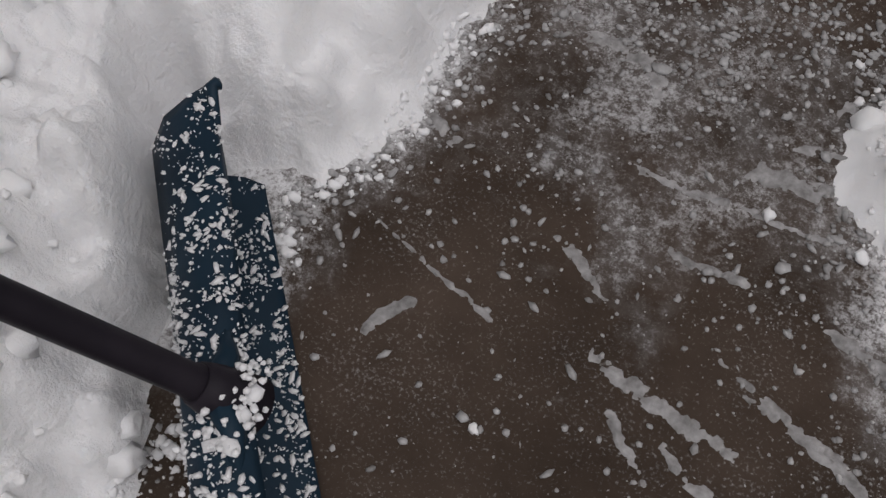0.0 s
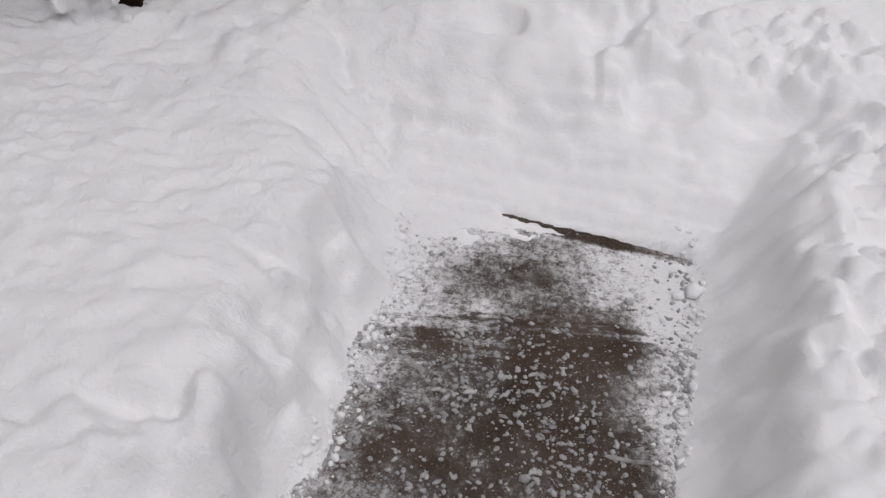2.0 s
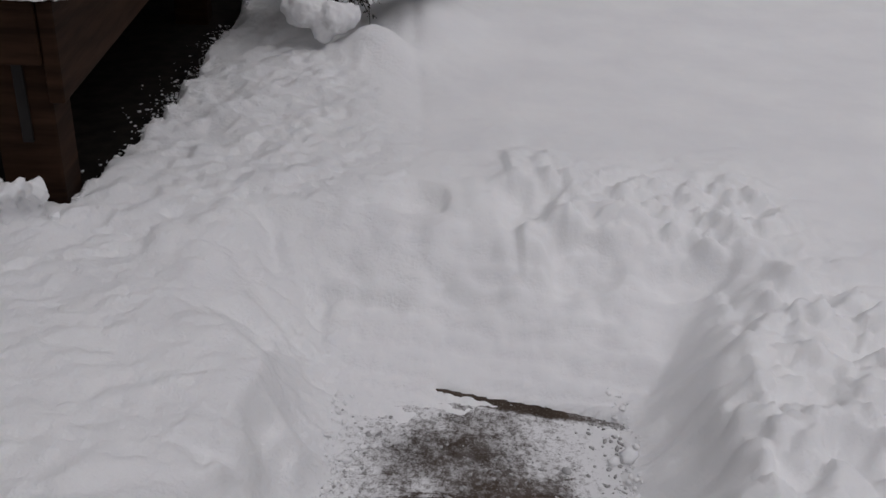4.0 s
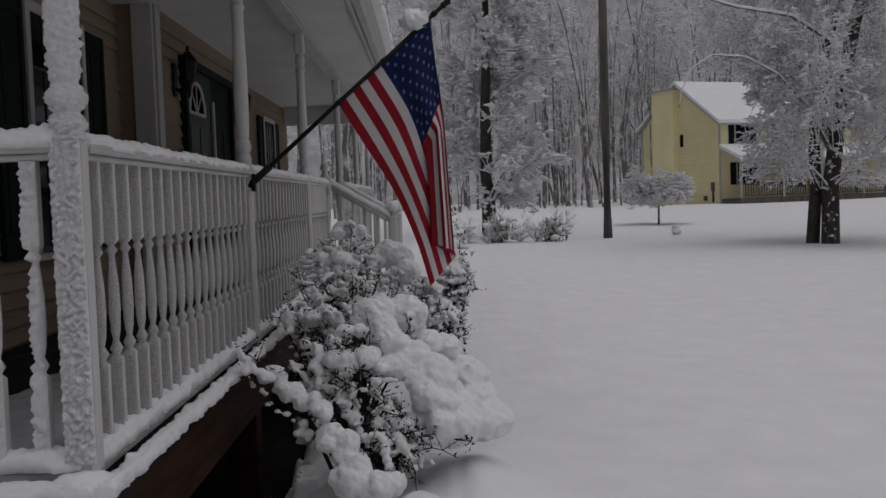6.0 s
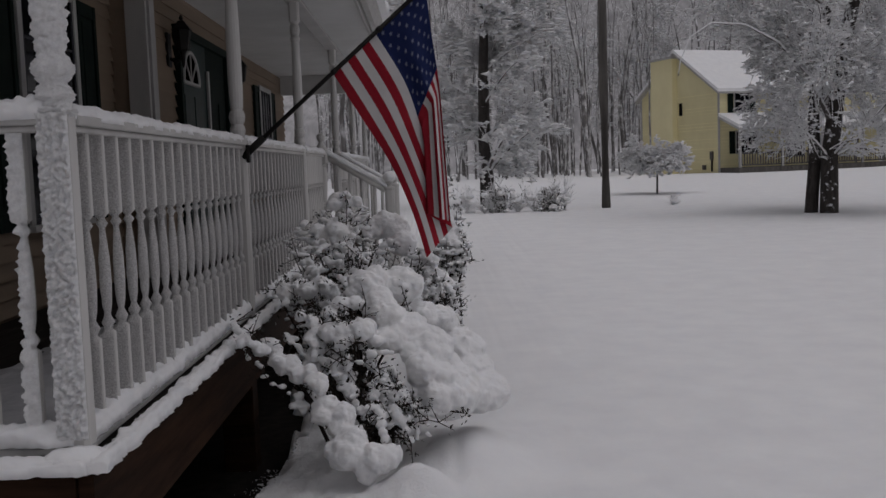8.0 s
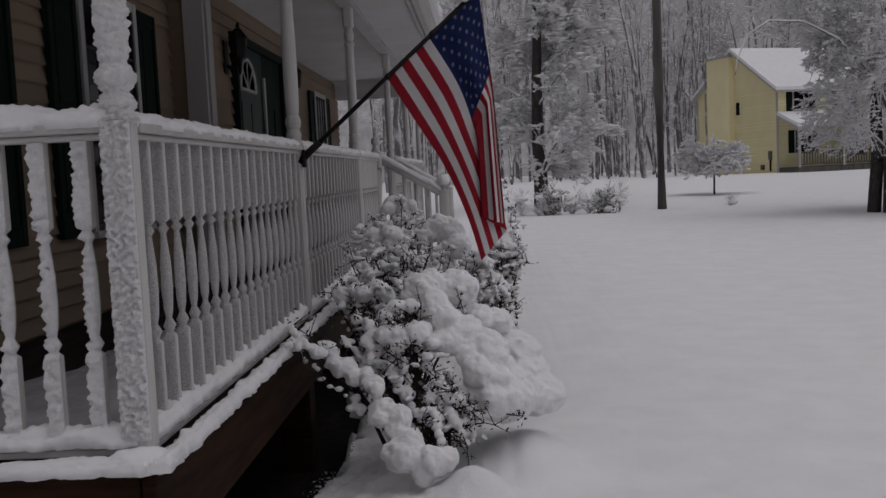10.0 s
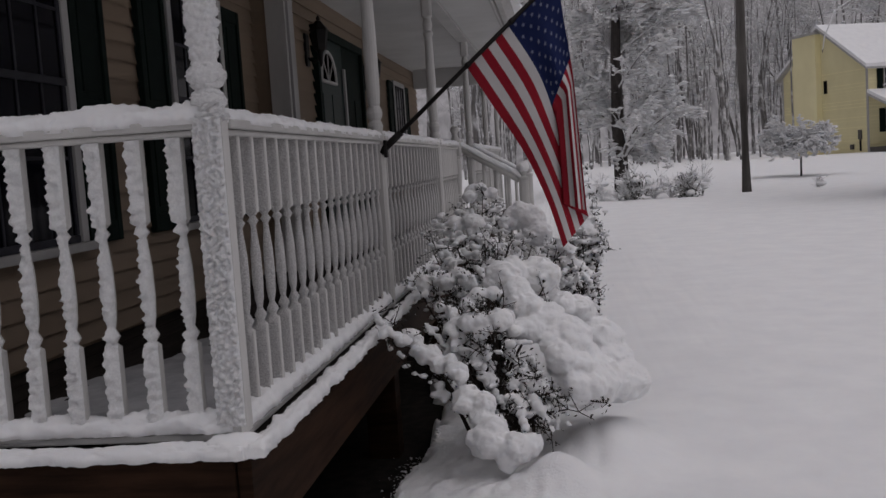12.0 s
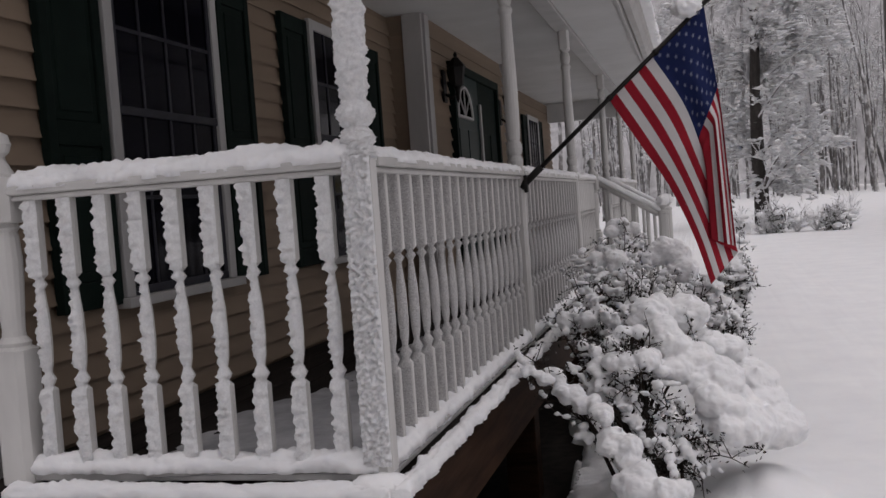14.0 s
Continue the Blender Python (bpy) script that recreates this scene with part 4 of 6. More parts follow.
# ---- the flag on its pole ----
flag = thing("flag", (0.06, 2.43, 0.85), "red, white and blue striped flag hanging from a slanted pole", "flag")
PB, PT = Vector((0.06, 2.43, 0.85)), Vector((1.045, 2.45, 1.70))
fo = flag.location
bm = bmesh.new()
tube(bm, [PB - fo, PB.lerp(PT, 0.5) - fo, PT - fo], [0.012, 0.0115, 0.011], 10)
part("pole", bm, DARK, flag)
d = (PT - PB).normalized()
part("finial", tube(bmesh.new(), [PT - fo, PT + d * 0.01 - fo, PT + d * 0.02 - fo, PT + d * 0.045 - fo, PT + d * 0.06 - fo], [0.011, 0.020, 0.014, 0.020, 0.004], 10), DARK, flag)
bm = bmesh.new()
tube(bm, [PB - d * 0.05 - fo, PB + d * 0.10 - fo], [0.019, 0.019], 10)
box(bm, -0.018, -0.022, -0.06, 0.0, 0.022, 0.03, 0.004)
part("bracket", bm, DARK, flag)
for k in (0.44, 0.68, 0.95):
    part("ring", tube(bmesh.new(), [PB.lerp(PT, k) - fo, PB.lerp(PT, k + 0.02) - fo], [0.015, 0.015], 8), DARK, flag)


def curve_at(pts, t):
    t = min(max(t, 0.0), 1.0) * (len(pts) - 1)
    k = min(int(t), len(pts) - 2)
    return Vector(pts[k]).lerp(Vector(pts[k + 1]), t - k)


H0, H1 = Vector((0.500, 2.445, 1.220)), Vector((0.982, 2.45, 1.648))
CANTON_U, CANTON_V = 6 / 13, 0.42


def bend(pts, t):
    """A smooth line through the points."""
    n = len(pts) - 1
    t = min(max(t, 0.0), 1.0) * n
    k = min(int(t), n - 1)
    p0, p1, p2, p3 = (Vector(pts[min(max(k + q, 0), n)]) for q in (-1, 0, 1, 2))
    t -= k
    return 0.5 * (2 * p1 + (p2 - p0) * t + (2 * p0 - 5 * p1 + 4 * p2 - p3) * t * t + (3 * p1 - p0 - 3 * p2 + p3) * t ** 3)


FOOT = [(0.500, 2.445, 1.220), (0.640, 2.440, 0.985), (0.770, 2.455, 0.760), (0.875, 2.450, 0.500), (0.938, 2.455, 0.268)]
MID = [(0.722, 2.448, 1.417), (0.862, 2.440, 1.165), (0.945, 2.465, 0.900), (1.020, 2.500, 0.640), (1.078, 2.510, 0.415)]
HEAD = [(0.982, 2.450, 1.648), (1.005, 2.440, 1.410), (1.035, 2.455, 1.140), (1.052, 2.450, 0.800), (1.068, 2.455, 0.450)]


def cloth(u, v):
    """u: from the foot of the hoist to its head; v: along the fly. The upper half doubles over and hangs in front of the lower."""
    if u <= CANTON_U:
        w = u / CANTON_U
        p = bend(FOOT, v).lerp(bend(MID, v), w)
        p.y += 0.014 * math.sin(5.0 * w + 4.0 * v) * v
        return p - fo
    w = (u - CANTON_U) / (1 - CANTON_U)
    a, c = bend(MID, v), bend(HEAD, v)
    s = max(0.0, (v - 0.36) / 0.64)
    hang = Vector((0.928 - 0.004 * s, 2.425, 1.085 - 0.58 * s))
    k = min(1.0, s * 4)
    if w < 0.04:
        p = a.lerp(a.lerp(c, 0.04).lerp(hang, k), w / 0.04)
    else:
        p = a.lerp(c, w).lerp(hang.lerp(c, ((w - 0.04) / 0.96) ** 0.38), k)
        p.y += -0.022 * math.sin(math.pi * w) * min(1, v * 4) + 0.020 * math.sin(9.5 * w + 0.6) * min(1, v * 1.6)
    return p - fo


def cloth_strip(name, u0, u1, v0, v1, mat):
    nu, nv = max(5, int((u1 - u0) * 80)), max(4, int((v1 - v0) * 80))
    vs = [tuple(cloth(u0 + (u1 - u0) * i / nu, v0 + (v1 - v0) * j / nv)) for i in range(nu + 1) for j in range(nv + 1)]
    fs = [(i * (nv + 1) + j, (i + 1) * (nv + 1) + j, (i + 1) * (nv + 1) + j + 1, i * (nv + 1) + j + 1) for i in range(nu) for j in range(nv)]
    ob = raw(name, vs, fs, mat, flag, True)
    return ob


for k in range(13):
    cloth_strip("stripe", k / 13, (k + 1) / 13, 0.0 if k < 6 else CANTON_V, 1.0, CLOTH if k % 2 else RED)
cloth_strip("canton", CANTON_U, 1.0, 0.0, CANTON_V, BLUE)
for r in range(9):
    for c in range(6 if r % 2 == 0 else 5):
        u = CANTON_U + (1 - CANTON_U) * (r + 1) / 10
        v = CANTON_V * ((2 * c + 1 + (r % 2)) / 12)
        p = cloth(u, v)
        e1, e2 = (cloth(u + 0.01, v) - p).normalized(), (cloth(u, v + 0.01) - p).normalized()
        nn = e1.cross(e2).normalized()
        nn = nn if nn.y < 0 else -nn
        vs = [tuple(p + nn * 0.003 + (e1 * math.cos(a) + e2 * math.sin(a)) * (0.0135 if j % 2 == 0 else 0.0055)) for j, a in enumerate(np.linspace(0, 2 * math.pi, 11)[:-1])]
        raw("star", vs, [tuple(range(10))], STAR, flag)
bm = bmesh.new()
blob(bm, PB.lerp(PT, 0.855) + Vector((0, 0, 0.062)), (0.070, 0.055, 0.056), 0.3, 4, 2.5, 5)
tagged(part("pole_snow", bm, SNOW), "lump of snow balanced on the flag pole", "snow")


# ---- quick joining of many small shapes ----
def quick(name, V, F, mat, parent=None, smooth=True):
    """A mesh from arrays of vertices and of faces that all have the same number of corners."""
    V, F = np.asarray(V, np.float32), np.asarray(F, np.int32)
    me = bpy.data.meshes.new(name)
    me.vertices.add(len(V))
    me.vertices.foreach_set("co", V.ravel())
    k = F.shape[1]
    me.loops.add(F.size)
    me.loops.foreach_set("vertex_index", F.ravel())
    me.polygons.add(len(F))
    me.polygons.foreach_set("loop_start", np.arange(0, F.size, k, dtype=np.int32))
    me.polygons.foreach_set("use_smooth", np.full(len(F), smooth))
    me.update(calc_edges=True)
    me.materials.append(mat)
    ob = new(name, me)
    if parent:
        ob.parent = parent
    return ob


def sticks(seg, n=3):
    """Tapered prisms from rows of x0 y0 z0 x1 y1 z1 r0 r1."""
    seg = np.asarray(seg, float)
    p, q, r0, r1 = seg[:, :3], seg[:, 3:6], seg[:, 6:7], seg[:, 7:8]
    d = q - p
    d /= np.linalg.norm(d, axis=1, keepdims=True) + 1e-9
    ref = np.where(np.abs(d[:, 2:3]) > 0.9, [[1.0, 0, 0]], [[0, 0, 1.0]])
    a = np.cross(d, ref)
    a /= np.linalg.norm(a, axis=1, keepdims=True) + 1e-9
    c = np.cross(a, d)
    ang = 2 * np.pi * np.arange(n) / n + np.pi / 2
    off = a[:, None] * np.cos(ang)[None, :, None] + c[:, None] * np.sin(ang)[None, :, None]
    V = np.concatenate([p[:, None] + off * r0[:, None], q[:, None] + off * r1[:, None]], 1)
    k = np.arange(n)
    f = np.stack([k, (k + 1) % n, n + (k + 1) % n, n + k], 1)
    F = f[None] + 2 * n * np.arange(len(seg))[:, None, None]
    return V.reshape(-1, 3), F.reshape(-1, 4)


def unit_lump(sub, rough, seed):
    bm = bmesh.new()
    blob(bm, (0, 0, 0), (1, 1, 1), rough, sub, 2.2, seed)
    bm.verts.ensure_lookup_table()
    V = np.array([v.co[:] for v in bm.verts])
    F = np.array([[v.index for v in f.verts] for f in bm.faces])
    bm.free()
    return V, F


def scatter(shapes, rows):
    """Rows of x y z sx sy sz turn, each of which gets one of the unit shapes."""
    R = np.asarray(rows, float)
    VV, FF, base = [], [], 0
    for k, (V, F) in enumerate(shapes):
        r = R[k::len(shapes)]
        if not len(r):
            continue
        W = V[None] * r[:, None, 3:6]
        c, s = np.cos(r[:, 6:7]), np.sin(r[:, 6:7])
        W = np.stack([W[..., 0] * c - W[..., 1] * s, W[..., 0] * s + W[..., 1] * c, W[..., 2]], -1) + r[:, None, :3]
        VV.append(W.reshape(-1, 3))
        FF.append((F[None] + len(V) * np.arange(len(r))[:, None, None]).reshape(-1, F.shape[1]) + base)
        base += len(V) * len(r)
    return np.concatenate(VV), np.concatenate(FF)


LUMPS = [unit_lump(3, 0.24, k) for k in range(6)]
SPRIGS = [unit_lump(2, 0.55, k + 30) for k in range(6)]
RUBBLE = [unit_lump(2, 0.75, k + 70) for k in range(6)]
BITS = [unit_lump(1, 0.6, k + 9) for k in range(6)]


def remesh(ob, size):
    m = ob.modifiers.new("fuse", "REMESH")
    m.mode, m.voxel_size, m.use_smooth_shade = "VOXEL", size, True
    m = ob.modifiers.new("soften", "SMOOTH")
    m.factor, m.iterations = 0.5, 1
    for scale, push in ((0.045, 0.012), (0.012, 0.007)):
        m = ob.modifiers.new("crumble", "DISPLACE")
        m.texture = bpy.data.textures.new("crumble", "CLOUDS")
        m.texture.noise_scale, m.texture.noise_depth = scale, 2
        m.strength, m.mid_level = push, 0.5
    return ob


# ---- loose snow on the walk ----
rng = np.random.default_rng(4)
flake = [(np.array([(1, 0, 0), (-1, 0.1, 0), (0, 1, 0.1), (0.1, -1, 0), (0, 0, 1), (0, 0, -1)]) * np.array(k), np.array([(0, 2, 4), (2, 1, 4), (1, 3, 4), (3, 0, 4), (2, 0, 5), (1, 2, 5), (3, 1, 5), (0, 3, 5)])) for k in ((1, 1, 1), (1.2, 0.8, 1), (0.8, 1.1, 0.7))]
LEFT_Y, LEFT_X = (-3.4, -2.4, -2.02, -1.88, -1.5, -0.9, -0.5), (0.26, 0.42, 0.46, 0.56, 0.64, 0.78, 0.80)
RIGHT_Y, RIGHT_X = (-3.4, -2.0, -1.86, -1.6, -1.1, -0.78), (1.50, 1.46, 1.36, 1.33, 1.46, 1.53)
n = 34000
xs, ys = rng.uniform(0.35, 1.58, n), rng.uniform(-2.75, -0.62, n)
g = np.minimum(xs - np.interp(ys, LEFT_Y, LEFT_X), np.interp(ys, RIGHT_Y, RIGHT_X) - xs)
dens = 0.20 + 1.7 * np.exp(-np.maximum(g, 0) / 0.05) + np.where(ys > -1.65, 0.55, 0.0) + 0.2 * np.clip((xs - 0.95) * 3, 0, 1)
dens *= 0.3 + 1.3 * (0.5 + 0.5 * vnoise(xs * 6.0, ys * 6.0, 41)) ** 1.5
dens *= np.where(ys < -2.05, np.where(xs > 1.05, 0.5, 0.28), np.where(ys > -0.98, 0.3, 1.0))
keep = np.flatnonzero((g > -0.02) & (rng.random(n) < 0.8 * dens))[:7000]
m = len(keep)
rs = 0.0012 + 0.0052 * rng.random(m) ** 3 + np.where(rng.random(m) < 0.010, 0.006 * rng.random(m), 0)
st = 1 + np.where(rng.random(m) < 0.3, 1.8, 0.5) * rng.random(m)
rows = np.stack([xs[keep], ys[keep], WALK + rs * 0.2, rs * st, rs, rs * 0.5, rng.uniform(0, 6.28, m)], 1)
coarse, fine = rows[rs > 0.0019], rows[rs <= 0.0019]
V1, F1 = scatter(BITS, coarse)
V2, F2 = scatter(flake, fine)
tagged(quick("loose_snow", np.concatenate([V1, V2]), np.concatenate([F1, F2 + len(V1)]), CRUMB), "crumbs of loose snow scattered over the walk", "snow", kind="stuff")


# thin smears that the shovel's edge left: low ragged ribbons
def ribbon(x0, y0, x1, y1, w, seed):
    L = math.hypot(x1 - x0, y1 - y0)
    dx, dy = (x1 - x0) / L, (y1 - y0) / L
    T, U = np.meshgrid(np.linspace(-0.05, 1.05, max(8, int(L / 0.003))), np.linspace(-1, 1, 9), indexing="ij")
    bend = 0.25 * w * np.sin(5 * T + seed)
    px = x0 + dx * L * T - dy * (U * w + bend)
    py = y0 + dy * L * T + dx * (U * w + bend)
    body = (1 - U ** 2) * np.clip(np.minimum(T, 1 - T) * 8 + 0.4, 0, 1)
    pz = WALK - 0.0022 + 0.0042 * body + 0.0030 * vnoise(px * 60, py * 60, seed) + 0.0022 * vnoise(px * 150, py * 150, seed + 1)
    n, m = T.shape
    ii = np.arange(n * m).reshape(n, m)
    return np.stack([px, py, pz], -1).reshape(-1, 3), np.stack([ii[:-1, :-1], ii[1:, :-1], ii[1:, 1:], ii[:-1, 1:]], -1).reshape(-1, 4)


VV, FF, nb = [], [], 0
for k, row in enumerate(((0.588, -1.998, 0.700, -2.060, 0.004), (0.69, -2.055, 0.815, -2.122, 0.007), (0.627, -2.193, 0.693, -2.119, 0.012), (0.868, -1.952, 0.964, -2.042, 0.012), (0.965, -2.138, 1.172, -2.214, 0.016),
                         (1.0, -2.20, 1.08, -2.305, 0.010), (0.964, -1.811, 1.152, -1.839, 0.008), (1.14, -1.838, 1.325, -1.868, 0.007), (0.826, -1.577, 0.945, -1.604, 0.020), (0.945, -1.62, 0.98, -1.665, 0.018),
                         (1.133, -2.089, 1.31, -2.180, 0.007), (1.08, -2.238, 1.16, -2.285, 0.012), (1.04, -1.94, 1.16, -1.96, 0.010), (1.17, -1.697, 1.33, -1.706, 0.010), (1.14, -1.755, 1.34, -1.80, 0.022),
                         (0.978, -1.81, 1.07, -1.837, 0.005), (1.255, -1.61, 1.345, -1.63, 0.020), (0.76, -1.50, 0.82, -1.55, 0.010), (1.25, -1.33, 1.33, -1.34, 0.006), (0.80, -1.06, 0.88, -1.14, 0.012),
                         (1.19, -2.12, 1.36, -2.23, 0.014), (1.28, -2.0, 1.40, -2.06, 0.012), (0.62, -1.80, 0.68, -1.84, 0.012), (0.70, -1.33, 0.76, -1.38, 0.014))):
    V, Q = ribbon(*row, k + 60)
    VV.append(V)
    FF.append(Q + nb)
    nb += len(V)
tagged(quick("scraped_snow", np.concatenate(VV), np.concatenate(FF), SMEAR), "thin scraped ridges of packed snow", "snow", kind="stuff")
# clods fallen from the banks
n = 1500
ys = rng.uniform(-2.75, -0.6, n)
xs = np.where(rng.random(n) < 0.6, np.interp(ys, LEFT_Y, LEFT_X) + np.abs(rng.normal(0.0, 0.035, n)) - 0.006, np.interp(ys, RIGHT_Y, RIGHT_X) - np.abs(rng.normal(0.0, 0.030, n)) + 0.006)
rs = 0.0020 + 0.0075 * rng.random(n) ** 4
zs = np.maximum(WALK + rs * 0.2, ground_height(xs, ys) - rs * 0.1)
rows = np.stack([xs, ys, zs, rs * rng.uniform(0.8, 1.6, n), rs, rs * 0.7, rng.uniform(0, 6.28, n)], 1).tolist()
for x, y, r in ((1.30, -1.63, 0.024), (1.33, -1.60, 0.016), (1.17, -1.835, 0.010), (1.31, -1.87, 0.011), (0.83, -2.28, 0.007), (1.45, -1.13, 0.012), (1.50, -0.82, 0.022), (1.46, -0.84, 0.014)):
    rows.append((x, y, WALK + r * 0.4, r * 1.2, r, r * 0.7, rng.uniform(0, 6)))
clods = tagged(quick("snow_clods", *scatter(RUBBLE, rows), SNOW), "clods of snow fallen along the banks", "snow", kind="stuff")

# broken lumps piled on the bank behind the shovel
n = 1500
xs, ys = rng.uniform(-0.15, 0.47, n), rng.uniform(-2.75, -1.95, n)
off = (xs - 0.31) * 0.55 + (ys + 1.95) * 0.27
dens = step01(-off, 0.07, 0.13) * (0.25 + 0.75 * step01(vnoise(xs * 6, ys * 6, 81), -0.3, 0.3)) * (0.35 + 0.65 * step01(-ys, 2.1, 2.4))
keep = np.flatnonzero(rng.random(n) < dens)
xs, ys, n = xs[keep], ys[keep], len(keep)
rs = 0.006 + 0.020 * rng.random(n) ** 2.5
zs = ground_height(xs, ys) + rs * 0.25
rows = np.stack([xs, ys, zs, rs * rng.uniform(0.8, 1.5, n), rs, rs * 0.8, rng.uniform(0, 6.28, n)], 1)
tagged(quick("snow_lumps", *scatter(RUBBLE, rows), SNOW), "broken lumps of snow heaped behind the shovel", "snow", kind="stuff")

# crumbs that rolled in under the deck's edge
n = 4200
ys = -0.02 + 2.4 * rng.random(n) ** 1.4
xs = -0.01 + 0.12 * step01(ys, 0.1, 0.8) + 0.09 * step01(ys, 1.2, 1.8) + 0.05 - np.abs(rng.normal(0, 0.085, n))
rs = 0.0016 + 0.0055 * rng.random(n) ** 3
zs = np.maximum(-0.80, ground_height(xs, ys)) + rs * 0.3
rows = np.stack([xs, ys, zs, rs * rng.uniform(0.8, 1.6, n), rs, rs * 0.7, rng.uniform(0, 6.28, n)], 1)
tagged(quick("edge_crumbs", *scatter(BITS, rows), SNOW), "crumbs of snow spilled onto the soil under the deck", "snow", kind="stuff")
rows = [(-0.10 + rng.normal(0, 0.030), -0.13 + rng.normal(0, 0.022), -0.625 + 0.10 * rng.random(), r_, r_ * 0.9, r_ * 0.9, k) for k, r_ in enumerate(0.016 + 0.018 * rng.random(30))]
tagged(remesh(quick("snow_clump", *scatter(RUBBLE, rows), SNOW), 0.006), "clump of snow against the foot of the deck post", "snow", kind="stuff")

# ---- the snow shovel ----
shovel = thing("snow_shovel", (0.47, -2.2, -0.85), "dark blue plastic snow shovel caked with snow specks", "shovel")
so = shovel.location
# the blade stands on its lip: a rolled upper part over a flat lower plate; each line runs from the near end to the far end
LINES = [(Vector((0.355, -1.967, -0.710)), Vector((0.655, -2.51, -0.71))), (Vector((0.347, -1.955, -0.700)), Vector((0.625, -2.51, -0.690))), (Vector((0.327, -1.983, -0.700)), Vector((0.595, -2.52, -0.685))),
         (Vector((0.295, -2.011, -0.725)), Vector((0.567, -2.53, -0.71))), (Vector((0.280, -2.045, -0.765)), Vector((0.556, -2.53, -0.76))), (Vector((0.321, -2.047, -0.810)), Vector((0.570, -2.52, -0.81))),
         (Vector((0.362, -2.021, -0.845)), Vector((0.615, -2.50, -0.845))), (Vector((0.389, -2.008, -0.860)), Vector((0.655, -2.47, -0.860))), (Vector((0.421, -2.008, -0.868)), Vector((0.685, -2.47, -0.868)))]
bm = bmesh.new()
N = 36


def blade_at(t, j):
    k = min(int(j), len(LINES) - 2)
    p = LINES[k][0].lerp(LINES[k][1], t).lerp(LINES[k + 1][0].lerp(LINES[k + 1][1], t), j - k)
    if j < 4:
        p = p + Vector((0.006, 0, 0)) * math.sin(6 * t)
    return p


grid = [[bm.verts.new(blade_at(i / N, j / 2) - so) for j in range(2 * len(LINES) - 1)] for i in range(N + 1)]
for i in range(N):
    for j in range(len(grid[0]) - 1):
        f = bm.faces.new((grid[i][j], grid[i + 1][j], grid[i + 1][j + 1], grid[i][j + 1]))
        f.smooth = True
bmesh.ops.recalc_face_normals(bm, faces=bm.faces[:])
bmesh.ops.solidify(bm, geom=bm.faces[:], thickness=0.005)
blade = part("blade", bm, SHOVEL, shovel)
tip = blade_at(0.0, 0.6)
part("horn", tube(bmesh.new(), [blade_at(0.10, 0.5) - so, tip - so, tip + Vector((0.008, 0.010, 0.001)) - so, tip + Vector((0.011, 0.013, 0.001)) - so], [0.006, 0.0105, 0.0105, 0.005], 10), SHOVEL, shovel)
HB, HT = Vector((0.530, -2.375, -0.690)), Vector((0.355, -2.397, -0.475))
part("handle", tube(bmesh.new(), [HB - so, HB.lerp(HT, 0.12) - so, HB.lerp(HT, 0.15) - so, HB.lerp(HT, 1.0) - so, HB.lerp(HT, 3.6) - so], [0.0235, 0.0235, 0.0215, 0.0215, 0.0215], 18), HANDLE, shovel, "black round shovel handle")
part("socket", tube(bmesh.new(), [HB - (HT - HB) * 0.22 - so, HB - so, HB.lerp(HT, 0.10) - so], [0.040, 0.034, 0.027], 14), HANDLE, shovel, "moulded socket of the shovel")
for dz in (-1, 1):
    e = (LINES[2][1] - LINES[2][0]).normalized() * 0.10 * dz
    part("rib", tube(bmesh.new(), [HB - so, HB + e * 0.5 + Vector((0.02, 0, -0.005)) - so, HB + e + Vector((0.02, 0, -0.012)) - so], [0.022, 0.016, 0.006], 8), SHOVEL, shovel)
rows = []
for k in range(4200):
    t, j = rng.random(), rng.random() * (len(LINES) - 1.01)
    p = blade_at(t, j)
    if float(vnoise(np.array([p.x * 40.0]), np.array([p.y * 40.0]), 51)[0]) + 0.4 * t < rng.uniform(-0.6, 0.9):
        continue
    r = 0.0008 + 0.0036 * rng.random() ** 4
    rows.append((p.x, p.y, p.z + (0.0035 if j < 5 else 0.0065), r * rng.uniform(0.8, 2.8), r, r * 0.35, rng.uniform(0, 6)))
for k in range(140):
    r = rng.uniform(0.002, 0.006)
    rows.append((HB.x + 0.030 + rng.normal(0, 0.014), HB.y - 0.02 + rng.normal(0, 0.035), HB.z + 0.004 + rng.normal(0, 0.008), r, r, r * 0.7, rng.uniform(0, 6)))
for k in range(9):
    r = rng.uniform(0.007, 0.015)
    rows.append((HB.x + 0.034 + rng.normal(0, 0.010), HB.y - 0.035 + rng.normal(0, 0.022), HB.z + 0.002, r * 1.2, r, r * 0.8, rng.uniform(0, 6)))
tagged(quick("shovel_snow", *scatter(BITS, rows), SNOW), "specks of snow stuck to the shovel blade", "snow", kind="stuff")


